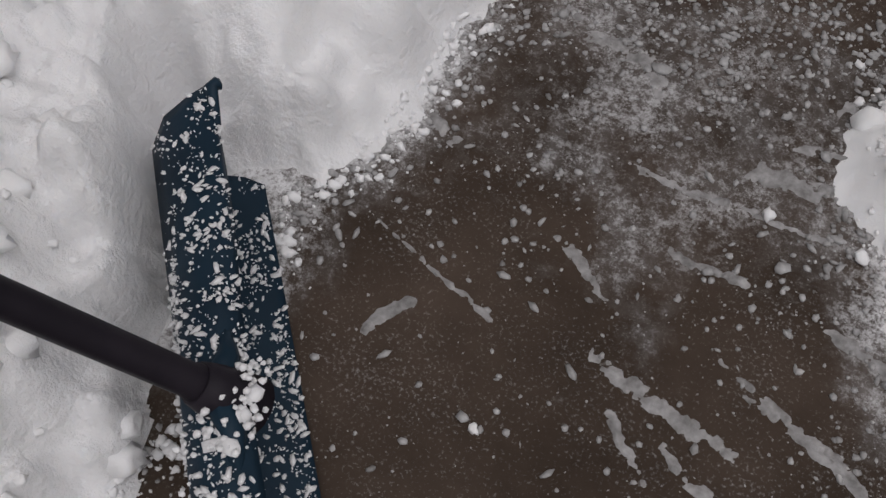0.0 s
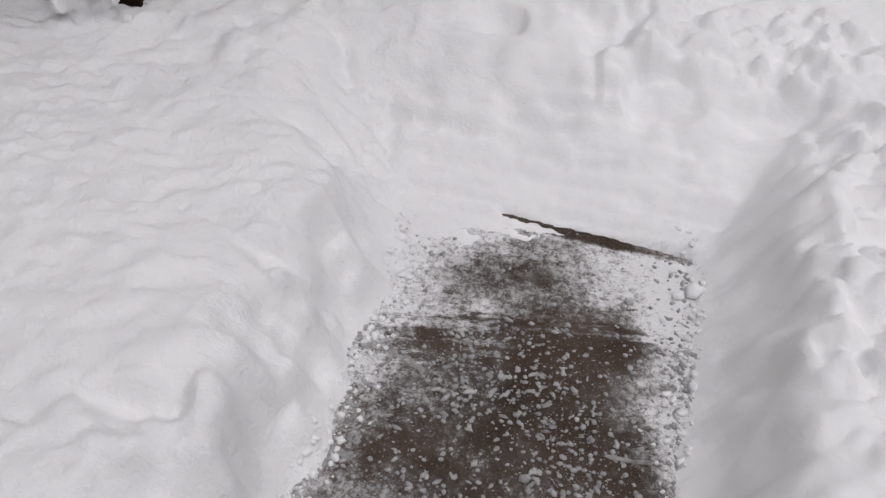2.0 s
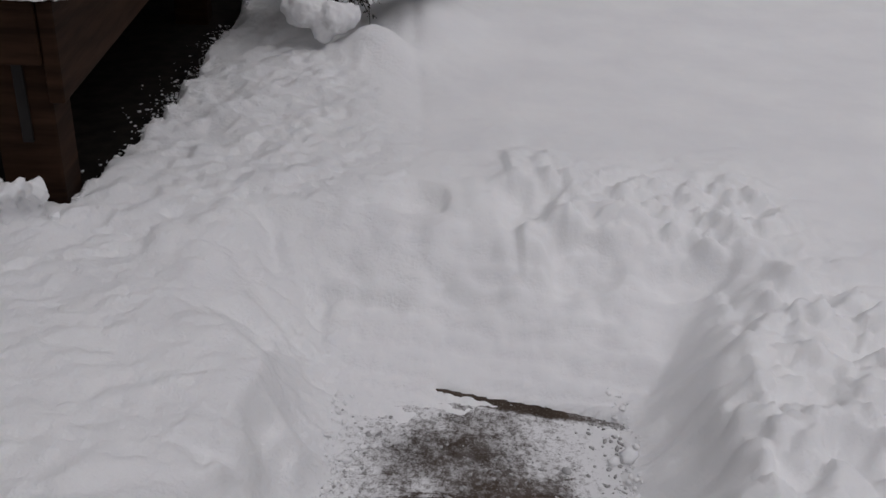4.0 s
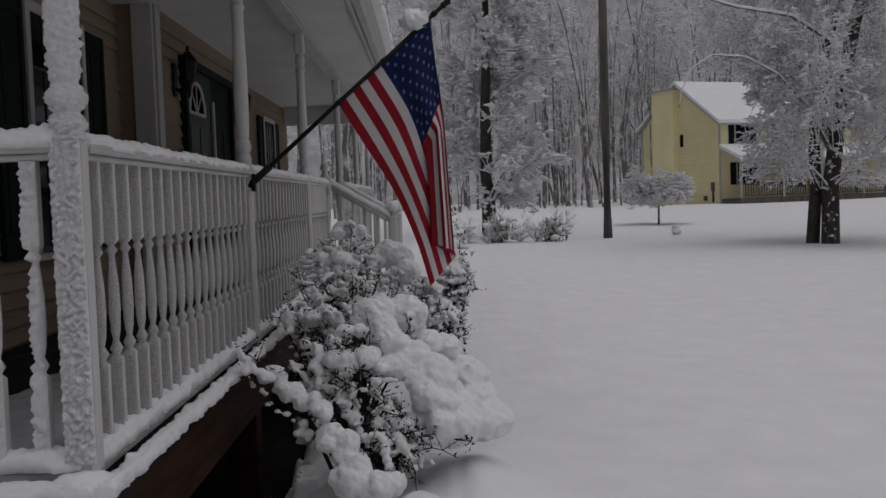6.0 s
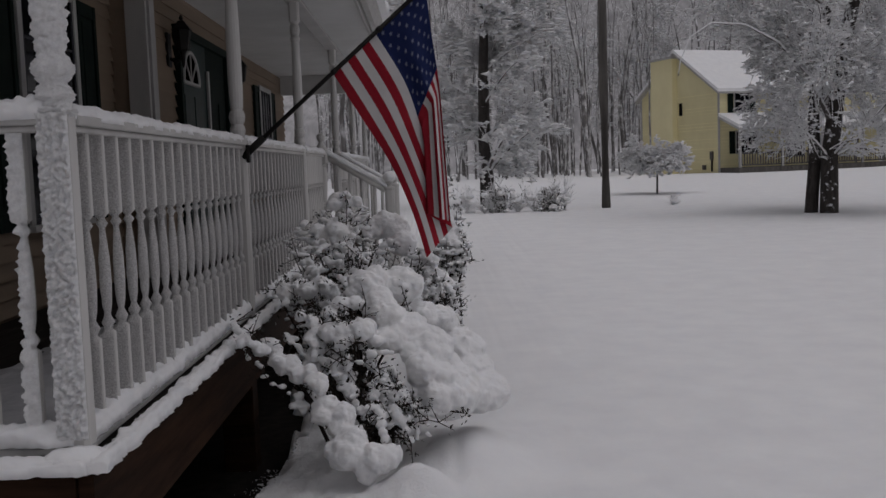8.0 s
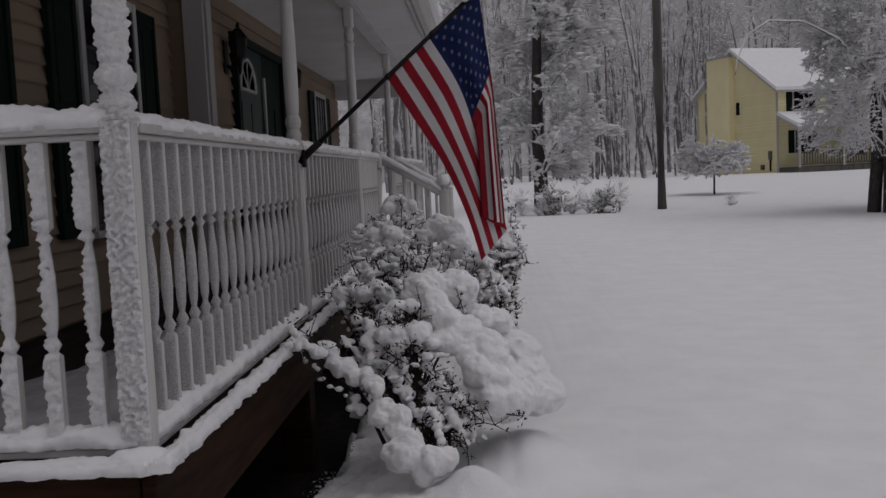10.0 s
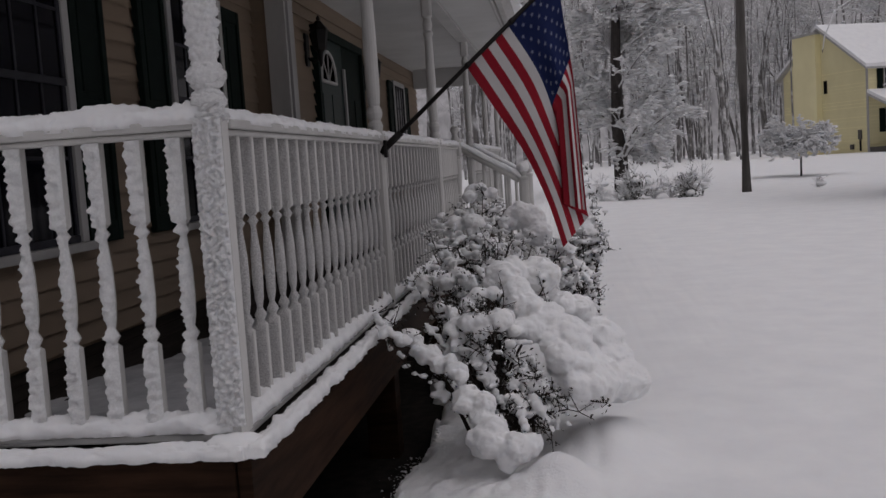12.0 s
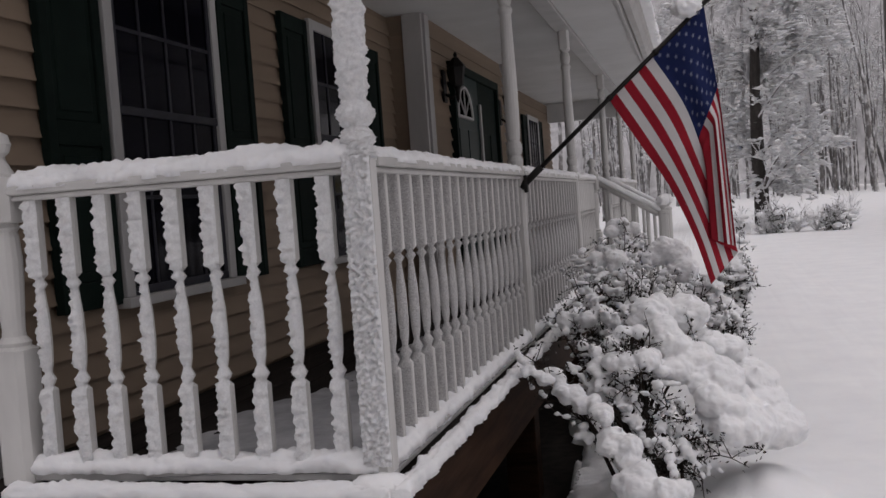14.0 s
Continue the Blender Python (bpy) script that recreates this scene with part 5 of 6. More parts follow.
# ---- shrubs under snow beside the porch ----
def shrub(name, label, base, stems, lumps, leaf_mat, seed, leaves=26, leaf=0.016, twig_r=0.004, drop=0.12, side=3):
    """Stems with side twigs and leaves, and lumps of snow that rest on them."""
    rg = np.random.default_rng(seed)
    th = thing(name, base, label, "shrub", "snowy shrubs by the porch")
    seg, lv = [], []
    for tip in stems:
        tip = np.array(tip, float)
        b0 = np.array(base) + rg.normal(0, 0.05, 3) * (1, 1, 0)
        mid = (b0 + tip) / 2 + np.array((0, 0, 0.10 + 0.08 * rg.random())) + rg.normal(0, 0.03, 3)
        prev, n = b0, 9
        for k in range(1, n + 1):
            t = k / n
            p = b0 * (1 - t) ** 2 + 2 * mid * t * (1 - t) + tip * t * t + rg.normal(0, 0.006, 3)
            r = 0.010 * (1 - t) + twig_r * 0.7
            seg.append((*prev, *p, r, r * 0.9))
            if t > 0.3:
                for _ in range(side):
                    dv = rg.normal(0, 1, 3) + (0, 0.35, 0.3)
                    dv = dv / np.linalg.norm(dv) * rg.uniform(0.04, 0.10)
                    e = p + dv
                    seg.append((*p, *e, twig_r * 0.7, twig_r * 0.35))
                    for _ in range(leaves // 6):
                        lv.append((*(p + dv * rg.uniform(0.3, 1.05) + rg.normal(0, 0.014, 3)), rg.uniform(0.6, 1.3) * leaf))
            prev = p
    V, F = sticks(seg, 5)
    part_t = quick("stem", V - np.array(base), F, BARK_TWIG, th)
    lv = np.array(lv)
    n = len(lv)
    a, c = rg.normal(0, 1, (n, 3)), rg.normal(0, 1, (n, 3))
    a /= np.linalg.norm(a, axis=1, keepdims=True)
    c -= a * (a * c).sum(1, keepdims=True)
    c /= np.linalg.norm(c, axis=1, keepdims=True)
    s = lv[:, 3:4]
    nm = np.cross(a, c)
    Q = np.stack([lv[:, :3], lv[:, :3] + a * s + c * s * 0.45 + nm * s * 0.12, lv[:, :3] + a * s * 2.1, lv[:, :3] + a * s - c * s * 0.45 + nm * s * 0.12], 1) - np.array(base)
    lf = quick("foliage", Q.reshape(-1, 3), np.arange(4 * n).reshape(-1, 4), leaf_mat, th, False)
    rows = [(*l[:3], l[3] * rg.uniform(0.8, 1.4), l[3] * rg.uniform(0.7, 1.15), l[3] * l[4] * rg.uniform(0.8, 1.2), rg.uniform(0, 6.28)) for l in lumps]
    small = []
    # small tufts near the twig ends
    for q in lv[rg.random(n) < drop]:
        r = rg.uniform(0.007, 0.018)
        small.append((q[0], q[1], q[2] + r * 0.5, r * rg.uniform(1.0, 3.0), r, r * 0.8, rg.uniform(0, 6.28)))
    W, G = scatter(LUMPS, rows)
    W2, G2 = scatter(SPRIGS, small)
    W, G = np.concatenate([W, W2]), np.concatenate([G, G2 + len(W)])
    sn = remesh(quick("shrub_snow", W, G, SNOW), 0.0068)
    tagged(sn, "soft lumps of snow weighing down the shrub", "snow", kind="stuff")
    return th


BARK_TWIG = painted("dark_twigs", (0.022, 0.016, 0.013), (0.05, 0.038, 0.032), 30, 0.8, 0.4)
LEAF = snowy_bark("frosted_shrub_leaves", (0.014, 0.013, 0.011), (0.040, 0.034, 0.027), 0.8, 1.15, 40.0)
YEW = snowy_bark("frosted_needles", (0.018, 0.021, 0.015), (0.055, 0.055, 0.042), 0.5, 1.0, 40.0)


def chain(pts, r0, r1, n, seed, jitter=0.3, flat=0.85):
    rg = np.random.default_rng(seed)
    out = []
    for k in range(n):
        t = k / (n - 1)
        p = curve_at(pts, t)
        r = (r0 + (r1 - r0) * t) * rg.uniform(0.8, 1.2)
        q = np.array(p) + rg.normal(0, r * jitter, 3)
        out.append((*q, r, flat))
    return out


def sprays(rg, left, right, n, r0, r1, back=0.10, drop=-0.6):
    """Short chains of small lumps that hang on the twigs of a slope between two lines."""
    out = []
    for k in range(n):
        a, t = rg.random(), rg.random()
        p = np.array(curve_at(left, t).lerp(curve_at(right, t), a)) + (0, abs(rg.normal(0, back)), rg.normal(0, 0.02))
        go = np.array((rg.normal(0.15, 0.5), rg.normal(-0.35, 0.25), rg.normal(drop, 0.3)))
        go /= np.linalg.norm(go)
        r = rg.uniform(r0, r1)
        for q in range(rg.integers(1, 5)):
            out.append((*p, r, 0.85))
            p = p + go * r * 1.5 + rg.normal(0, 0.007, 3)
            r *= rg.uniform(0.75, 1.05)
    return out


rgs = np.random.default_rng(77)
# the near shrub: an arm that ends in a heavy lump, a long smooth blanket on its outer side, small lumps between
lumps = chain([(0.43, 1.52, -0.13), (0.48, 1.47, -0.23), (0.55, 1.42, -0.31), (0.63, 1.36, -0.39)], 0.034, 0.058, 13, 4, 0.4)
lumps += chain([(0.61, 1.33, -0.43), (0.68, 1.30, -0.42), (0.755, 1.31, -0.42)], 0.064, 0.062, 6, 5, 0.3) + [(0.665, 1.30, -0.49, 0.05, 0.9)]
lumps += chain([(0.60, 1.93, 0.185), (0.67, 1.94, 0.20), (0.76, 2.00, 0.185), (0.85, 2.02, 0.19)], 0.062, 0.078, 12, 1, 0.22)
lumps += chain([(0.68, 1.88, 0.13), (0.76, 1.86, 0.06), (0.84, 1.82, -0.03), (0.93, 1.77, -0.13), (1.01, 1.75, -0.21), (1.07, 1.75, -0.29)], 0.070, 0.105, 24, 2, 0.2)
lumps += chain([(0.76, 1.78, -0.02), (0.88, 1.70, -0.14), (0.97, 1.66, -0.22), (1.05, 1.66, -0.29)], 0.060, 0.075, 14, 8, 0.3)
lumps += chain([(0.90, 2.06, 0.06), (1.02, 2.06, -0.08), (1.11, 2.00, -0.22), (1.17, 1.94, -0.34)], 0.075, 0.11, 16, 3, 0.18)
lumps += chain([(0.48, 1.70, 0.03), (0.55, 1.68, 0.025), (0.565, 1.64, -0.02)], 0.050, 0.040, 6, 6, 0.25) + chain([(0.64, 1.68, 0.025), (0.69, 1.72, 0.03), (0.67, 1.62, -0.08)], 0.050, 0.034, 5, 9, 0.3)
lumps += chain([(0.40, 1.76, 0.09), (0.42, 1.74, 0.06), (0.44, 1.68, 0.0)], 0.026, 0.034, 5, 13, 0.4) + chain([(0.50, 1.82, 0.12), (0.57, 1.84, 0.13)], 0.036, 0.042, 4, 14, 0.3)
lumps += chain([(0.25, 1.62, -0.02), (0.30, 1.58, -0.08), (0.36, 1.58, -0.09), (0.37, 1.55, -0.14)], 0.034, 0.046, 9, 10, 0.3)
lumps += chain([(0.11, 1.54, 0.10), (0.16, 1.50, 0.05), (0.22, 1.50, 0.02), (0.25, 1.52, -0.04)], 0.017, 0.026, 13, 7, 0.7)
lumps += chain([(0.13, 1.60, -0.02), (0.22, 1.56, -0.10), (0.33, 1.52, -0.20)], 0.010, 0.014, 9, 11, 0.9) + chain([(0.36, 1.55, -0.23), (0.39, 1.52, -0.29)], 0.026, 0.020, 4, 12, 0.4)
LEFT_EDGE, RIGHT_EDGE = [(0.40, 1.80, 0.08), (0.44, 1.62, -0.06), (0.53, 1.54, -0.20), (0.70, 1.46, -0.36)], [(0.72, 1.80, 0.02), (0.82, 1.66, -0.14), (0.92, 1.56, -0.30), (0.96, 1.50, -0.42)]
lumps += sprays(rgs, LEFT_EDGE, RIGHT_EDGE, 88, 0.012, 0.025, 0.05)
lumps += sprays(rgs, [(0.28, 1.72, 0.02), (0.36, 1.66, -0.12)], [(0.42, 1.76, 0.04), (0.48, 1.64, -0.14)], 16, 0.014, 0.026, 0.05)
stems = [(0.12, 1.55, 0.10), (0.16, 1.52, 0.02), (0.22, 1.54, -0.10), (0.28, 1.62, 0.0), (0.40, 1.74, 0.11), (0.47, 1.70, 0.05), (0.53, 1.64, 0.09), (0.56, 1.66, 0.07), (0.62, 1.68, 0.10), (0.66, 1.74, 0.14),
         (0.46, 1.54, -0.14), (0.58, 1.44, -0.30), (0.64, 1.38, -0.40), (0.56, 1.56, -0.06), (0.61, 1.58, -0.02), (0.72, 1.56, -0.12), (0.80, 1.54, -0.20), (0.88, 1.52, -0.30), (0.96, 1.50, -0.36), (1.10, 1.60, -0.34),
         (0.76, 1.50, -0.34), (0.84, 1.46, -0.42), (0.68, 1.48, -0.26), (0.86, 1.98, 0.18), (0.60, 1.92, 0.20)]
shrub("shrub", "leafy shrub bowed under heavy lumps of snow", (0.60, 1.82, -0.60), stems, lumps, LEAF, 5, 30, 0.010, 0.0034, 0.03, 3)
# the evergreen behind it, with a low feathery branch that reaches under the railing
stems = [(0.18 + 0.66 * a, 2.75 + 0.3 * rgs.random(), 0.56 - 0.62 * abs(a - 0.45) + 0.05 * rgs.random()) for a in np.linspace(0, 1, 13)]
stems += [(0.20 + 0.66 * a, 2.50 + 0.2 * rgs.random(), 0.32 - 0.3 * abs(a - 0.45) + 0.08 * rgs.random()) for a in np.linspace(0, 1, 11)]
stems += [(0.16 + 0.30 * a, 2.20 + 0.15 * rgs.random(), 0.20 - 0.12 * rgs.random()) for a in np.linspace(0, 1, 9)]
lumps = chain([(0.42, 2.88, 0.555), (0.48, 2.90, 0.56), (0.54, 2.90, 0.535)], 0.042, 0.040, 5, 15, 0.3)
lumps += chain([(0.64, 2.84, 0.40), (0.71, 2.85, 0.42), (0.79, 2.85, 0.39), (0.83, 2.80, 0.32)], 0.062, 0.078, 9, 12, 0.22)
lumps += chain([(0.34, 2.74, 0.40), (0.44, 2.72, 0.41), (0.52, 2.72, 0.36)], 0.040, 0.046, 8, 16, 0.4)
lumps += chain([(0.27, 2.30, 0.13), (0.36, 2.27, 0.15), (0.45, 2.26, 0.13)], 0.040, 0.048, 8, 13, 0.35) + chain([(0.14, 2.28, 0.14), (0.22, 2.26, 0.08)], 0.014, 0.018, 5, 17, 0.8)
lumps += sprays(rgs, [(0.24, 2.80, 0.46), (0.22, 2.60, 0.30), (0.34, 2.40, 0.20)], [(0.66, 2.80, 0.48), (0.80, 2.62, 0.26), (0.76, 2.50, 0.14)], 105, 0.011, 0.023, 0.06, -0.2)
shrub("shrub", "dense evergreen shrub frosted with snow", (0.46, 2.80, -0.62), stems, lumps, YEW, 6, 42, 0.011, 0.0030, 0.12)
stems = [(0.90 + 0.22 * a, 2.60 + 0.1 * rgs.random(), 0.20 - 0.22 * a + 0.06 * rgs.random()) for a in np.linspace(0, 1, 9)] + [(0.94 + 0.14 * a, 2.5, 0.02 + 0.08 * rgs.random()) for a in np.linspace(0, 1, 6)]
lumps = chain([(0.88, 2.72, 0.24), (0.96, 2.68, 0.19), (1.04, 2.64, 0.11)], 0.046, 0.030, 8, 18, 0.4) + sprays(rgs, [(0.90, 2.62, 0.20), (0.94, 2.52, -0.02)], [(1.04, 2.62, 0.12), (1.12, 2.58, -0.04)], 26, 0.010, 0.022, 0.05, -0.2)
shrub("shrub", "low evergreen sprays poking out of the snow", (0.92, 2.75, -0.58), stems, lumps, YEW, 8, 30, 0.012, 0.0030, 0.2)
stems = [(0.96 + 0.20 * a, 3.62 + 0.15 * rgs.random(), 0.60 - 0.5 * abs(a - 0.4) + 0.08 * rgs.random()) for a in np.linspace(0, 1, 9)] + [(1.0 + 0.20 * a, 3.55, 0.15 + 0.15 * rgs.random()) for a in np.linspace(0, 1, 8)]
lumps = chain([(1.03, 3.72, 0.62), (1.06, 3.70, 0.50), (1.08, 3.66, 0.34), (1.10, 3.62, 0.16)], 0.040, 0.060, 12, 19, 0.35) + sprays(rgs, [(1.02, 3.62, 0.40), (1.06, 3.58, 0.0)], [(1.10, 3.62, 0.36), (1.20, 3.58, 0.05)], 26, 0.012, 0.028, 0.05, -0.3)
shrub("shrub", "small upright evergreen shrub under snow", (1.05, 3.72, -0.6), stems, lumps, YEW, 7, 26, 0.014, 0.0035, 0.22)


# ---- trees ----
def grow(out, rg, p, d, length, r, level, top, droop, kids, wob=0.12):
    """Append the segments of one limb and of all that springs from it."""
    n = (10, 7, 5, 3)[level]
    step = length / n
    for k in range(n):
        t = (k + 1) / n
        d = d + rg.normal(0, wob, 3) + np.array((0, 0, droop[level] * step))
        d = d / np.linalg.norm(d)
        q = p + d * step
        ra, rb = r * (1 - 0.85 * k / n), r * (1 - 0.85 * t)
        out.append((*p, *q, ra, max(rb, 0.35 * ra), level))
        if level < top and t > (0.12 if level else kids[3]):
            for _ in range(rg.poisson(kids[level])):
                ax = rg.normal(0, 1, 3)
                side = np.cross(d, ax)
                side /= np.linalg.norm(side) + 1e-9
                spread_ = (0.95, 0.75, 0.7)[level]
                nd = d * math.cos(spread_) + side * math.sin(spread_)
                grow(out, rg, q, nd / np.linalg.norm(nd), length * (0.30, 0.42, 0.5)[level] * rg.uniform(0.6, 1.2) * (1.15 - 0.6 * t), max(rb * (0.36 if level == 0 else 0.5), 0.006), level + 1, top, droop, kids, wob)
        p = q
    return out


def tree_segments(seed, height, r, kids, droop, top=3, lean=0.02, wob=0.10, thin=0.012):
    rg = np.random.default_rng(seed)
    seg = np.array(grow([], rg, np.zeros(3), np.array((lean, 0, 1.0)), height, r, 0, top, droop, kids, wob))
    seg[:, 6:8] = np.maximum(seg[:, 6:8], thin)
    return seg


def tree(name, label, at, seg, bark, twig, group="", extra=None, cat="tree"):
    th = thing(name, at, label, cat, group)
    a = seg[seg[:, 8] < 1][:, :8]
    quick("trunk", *sticks(a, 9), bark, th)
    b_ = seg[seg[:, 8] == 1][:, :8]
    if len(b_):
        jump = np.r_[True, np.abs(b_[1:, :3] - b_[:-1, 3:6]).max(1) > 1e-6]
        for one in np.split(b_, np.flatnonzero(jump)[1:]):
            quick("limb", *sticks(one, 5), twig, th)
    c = seg[seg[:, 8] >= 2][:, :8]
    if len(c):
        quick("crown", *sticks(c, 3), twig, th)
    return th


def at_ground(x, y, sink=0.05):
    return (x, y, float(ground_height(np.array([float(x)]), np.array([float(y)]))[0]) - sink)


def tuft_rows(seg, rg, chance, size, clear=0.0):
    """Snow caught in the forks and along the twigs: rows for scatter."""
    q = seg[(seg[:, 8] >= 1) & (rg.random(len(seg)) < chance) & (np.hypot(seg[:, 3], seg[:, 4]) > clear)]
    t = rg.random((len(q), 1))
    p = q[:, :3] * t + q[:, 3:6] * (1 - t)
    d = q[:, 3:6] - q[:, :3]
    z = rg.uniform(0.5, 1.4, len(q)) * size
    return np.stack([p[:, 0], p[:, 1], p[:, 2] + 0.4 * z, z * rg.uniform(1.2, 2.6, len(q)), z, z * 0.6, np.arctan2(d[:, 1], d[:, 0])], 1)


def tufted(seg, rg, chance, size, at, label, clear=0.0):
    V, F = scatter(flake, tuft_rows(seg, rg, chance, size, clear))
    return tagged(quick("tree_snow", V + np.array(at), F, SNOW), label, "snow", kind="stuff")


rt = np.random.default_rng(12)
# the broad double-trunked tree on the lawn
big = tree_segments(21, 12.0, 0.19, (5.2, 2.3, 2.1, 0.05), (0.0, -0.2, -0.35, -0.4), 3, 0.03, 0.08, 0.0075)
second = tree_segments(24, 11.0, 0.14, (3.6, 2.1, 2.0, 0.08), (0.0, -0.2, -0.35, -0.4), 3, -0.03, 0.08, 0.0075)
second[:, 0] -= 0.24
second[:, 3] -= 0.24
second[:, 1] += 0.35
second[:, 4] += 0.35
big = np.concatenate([big, second])
side = big[:, 8] > 0
big[side, 6:8] = np.maximum(big[side, 6:8] * 0.62, 0.0075)
for k in (0, 1, 3, 4):
    big[side, k] *= 0.74
big = big[~((big[:, 8] > 0) & (np.minimum(big[:, 0], big[:, 3]) < -1.2 - 0.25 * big[:, 2].clip(2, 4)+ 0.5) & (big[:, 2] < 3.7)) & ~((big[:, 8] > 0) & (np.minimum(big[:, 2], big[:, 5]) < 1.15))]
BIG_AT = at_ground(9.24, 17.5)
big_tree = tree("tree", "broad double-trunked tree with drooping snowy branches", BIG_AT, big, BARK, TWIG, "trees round the lawn")
tufted(big, rt, 0.95, 0.034, BIG_AT, "snow lodged along the drooping branches")
# one long bare limb that arches out over the lawn
limb = [(0, 0, 2.0), (-0.5, -0.2, 2.9), (-1.2, -0.4, 3.55), (-1.9, -0.6, 3.88), (-2.6, -0.7, 3.92), (-3.05, -0.8, 3.65), (-3.25, -0.8, 3.2), (-3.3, -0.8, 2.9)]
part("limb", tube(bmesh.new(), limb, [0.055, 0.042, 0.031, 0.025, 0.021, 0.017, 0.012, 0.008], 7), TWIG, big_tree)
limb = [(0.1, 0, 4.2), (-0.9, -0.4, 4.7), (-2.2, -0.8, 4.85), (-3.4, -1.0, 5.2), (-4.4, -1.2, 5.7)]
part("limb", tube(bmesh.new(), limb, [0.06, 0.045, 0.034, 0.025, 0.014], 7), TWIG, big_tree)
# dark-stemmed tree behind the shrubs
mid = tree_segments(33, 10.0, 0.225, (5.0, 2.0, 1.8, 0.06), (0.0, -0.10, -0.30, -0.4), 3, 0.0, 0.035, 0.013)
mid[:, [0, 1, 3, 4]] *= np.where(mid[:, 8:9] > 0, 0.72, 1.0)
tufted(mid, rt, 1.0, 0.070, at_ground(2.70, 26.5), "snow lodged thick on the twigs", 0.45)
tree("tree", "straight dark-barked tree hung with snowy twigs", at_ground(2.70, 26.5), mid, BARK, TWIG, "trees round the lawn")
# small ornamental tree with an umbrella crown
sm = [(0, 0, 0, 0.02, 0, 1.1, 0.045, 0.035, 0)]
for k in range(44):
    a, e = rt.uniform(0, 6.28), rt.uniform(0.10, 0.70)
    dv = np.array((math.cos(a) * math.cos(e), math.sin(a) * math.cos(e), math.sin(e)))
    grow(sm, rt, np.array((0.02, 0, 1.0 + 0.15 * rt.random())), dv, rt.uniform(0.8, 1.25), 0.018, 1, 3, (0, -0.35, -0.5, -0.5), (0, 1.7, 1.9, 0), 0.15)
sm = np.array(sm)
sm[:, 6:8] = np.maximum(sm[:, 6:8] * 0.8, 0.011)
tufted(sm, rt, 1.0, 0.037, at_ground(8.75, 30.6), "snow covering the umbrella crown")
tree("tree", "small ornamental tree with an umbrella crown of snow", at_ground(8.75, 30.6), sm, BARK, SNOW_TWIG, "trees round the lawn")
# utility pole
pole = thing("utility_pole", at_ground(5.60, 22.9, 0.1), "weathered wooden utility pole standing in the lawn", "utility pole")
part("pole", tube(bmesh.new(), [(0, 0, 0), (0, 0, 3), (0.02, 0, 9.5)], [0.125, 0.118, 0.09], 14), POLEWOOD, pole)

# low shrubs at the lawn's edge
for k, (x, y, h, w) in enumerate(((2.72, 22.6, 0.75, 0.36), (2.38, 22.4, 0.50, 0.32), (3.25, 22.7, 0.60, 0.40), (3.70, 22.6, 0.62, 0.42), (4.05, 22.3, 0.58, 0.28), (4.48, 22.7, 0.80, 0.18), (1.95, 22.8, 0.7, 0.4), (7.33, 22.9, 0.30, 0.22))):
    sg = []
    dense = k in (0, 4)
    for j in range(24 if dense else 11):
        a = rt.uniform(0, 6.28)
        lean = rt.uniform(0, 1) * w
        dv = np.array((math.cos(a) * lean, math.sin(a) * lean, h))
        L = np.linalg.norm(dv) * rt.uniform(0.7, 1.1)
        grow(sg, rt, np.zeros(3), dv / np.linalg.norm(dv), L, 0.014, 2, 3, (0, 0, -0.1, -0.1), (0, 0, 1.3, 0), 0.10)
    sg = np.array(sg)
    sg[:, 6:8] = np.maximum(sg[:, 6:8], 0.009 if dense else 0.0065)
    at = at_ground(x, y)
    th = thing("shrub", at, "leafless shrub at the lawn's edge under snow", "shrub", "shrubs at the lawn's edge")
    quick("stem", *sticks(sg[:, :8], 3), SNOW_TWIG, th)
    if dense:
        dk = []
        for j in range(420):
            p = rt.normal(0, 1, 3) * (w * 0.42, w * 0.42, h * 0.28) + (0, 0, h * 0.42)
            dv = rt.normal(0, 1, 3) * 0.06
            dk.append((*p, *(p + dv), 0.02, 0.008))
        quick("foliage", *sticks(dk, 3), NEEDLE, th)
    rows = []
    for j in range(40 if dense else (9 if k < 7 else 3)):
        p = rt.normal(0, 1, 3) * (w * 0.5, w * 0.4, h * 0.2) + (0, 0, h * 0.5)
        r = rt.uniform(0.03, 0.10)
        rows.append((at[0] + p[0], at[1] + p[1], at[2] + max(p[2], 0.05), r * 1.2, r, r * 0.7, 0))
    tagged(quick("shrub_snow", *scatter(LUMPS, rows), SNOW), "snow caught on the shrub", "snow", kind="stuff")

# ---- woods, and an added ring of trees out of view ----
protos = []
for k in range(7):
    sg = tree_segments(50 + k, 17.0, 0.17, (1.25, 1.35, 1.1, 0.16 if k % 2 else 0.3), (0.0, 0.03, -0.03, -0.06), 3, 0.0, 0.07, 0.016)
    protos.append(sg)
thin = [tree_segments(70 + k, 15.0, 0.10, (0.45, 0.7, 0.8, 0.3), (0.0, 0.05, 0.0, 0.0), 2, 0.0, 0.05, 0.016) for k in range(4)]


def wood(name, places, sets, label, n_side=3, mat=None):
    VV, FF, base = [], [], 0
    for k, (x, y, s, a) in enumerate(places):
        sg = sets[k % len(sets)]
        V, F = sticks(sg[:, :8], n_side)
        c, sn = math.cos(a), math.sin(a)
        W = np.stack([V[:, 0] * c - V[:, 1] * sn, V[:, 0] * sn + V[:, 1] * c, V[:, 2]], 1) * s
        z = -0.62 + 0.006 * min(max(y - 2, 0), 56) - 0.3
        VV.append(W + np.array((x, y, z)))
        FF.append(F + base)
        base += len(V)
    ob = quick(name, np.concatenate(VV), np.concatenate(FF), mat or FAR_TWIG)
    return tagged(ob, label, "trees", kind="stuff")


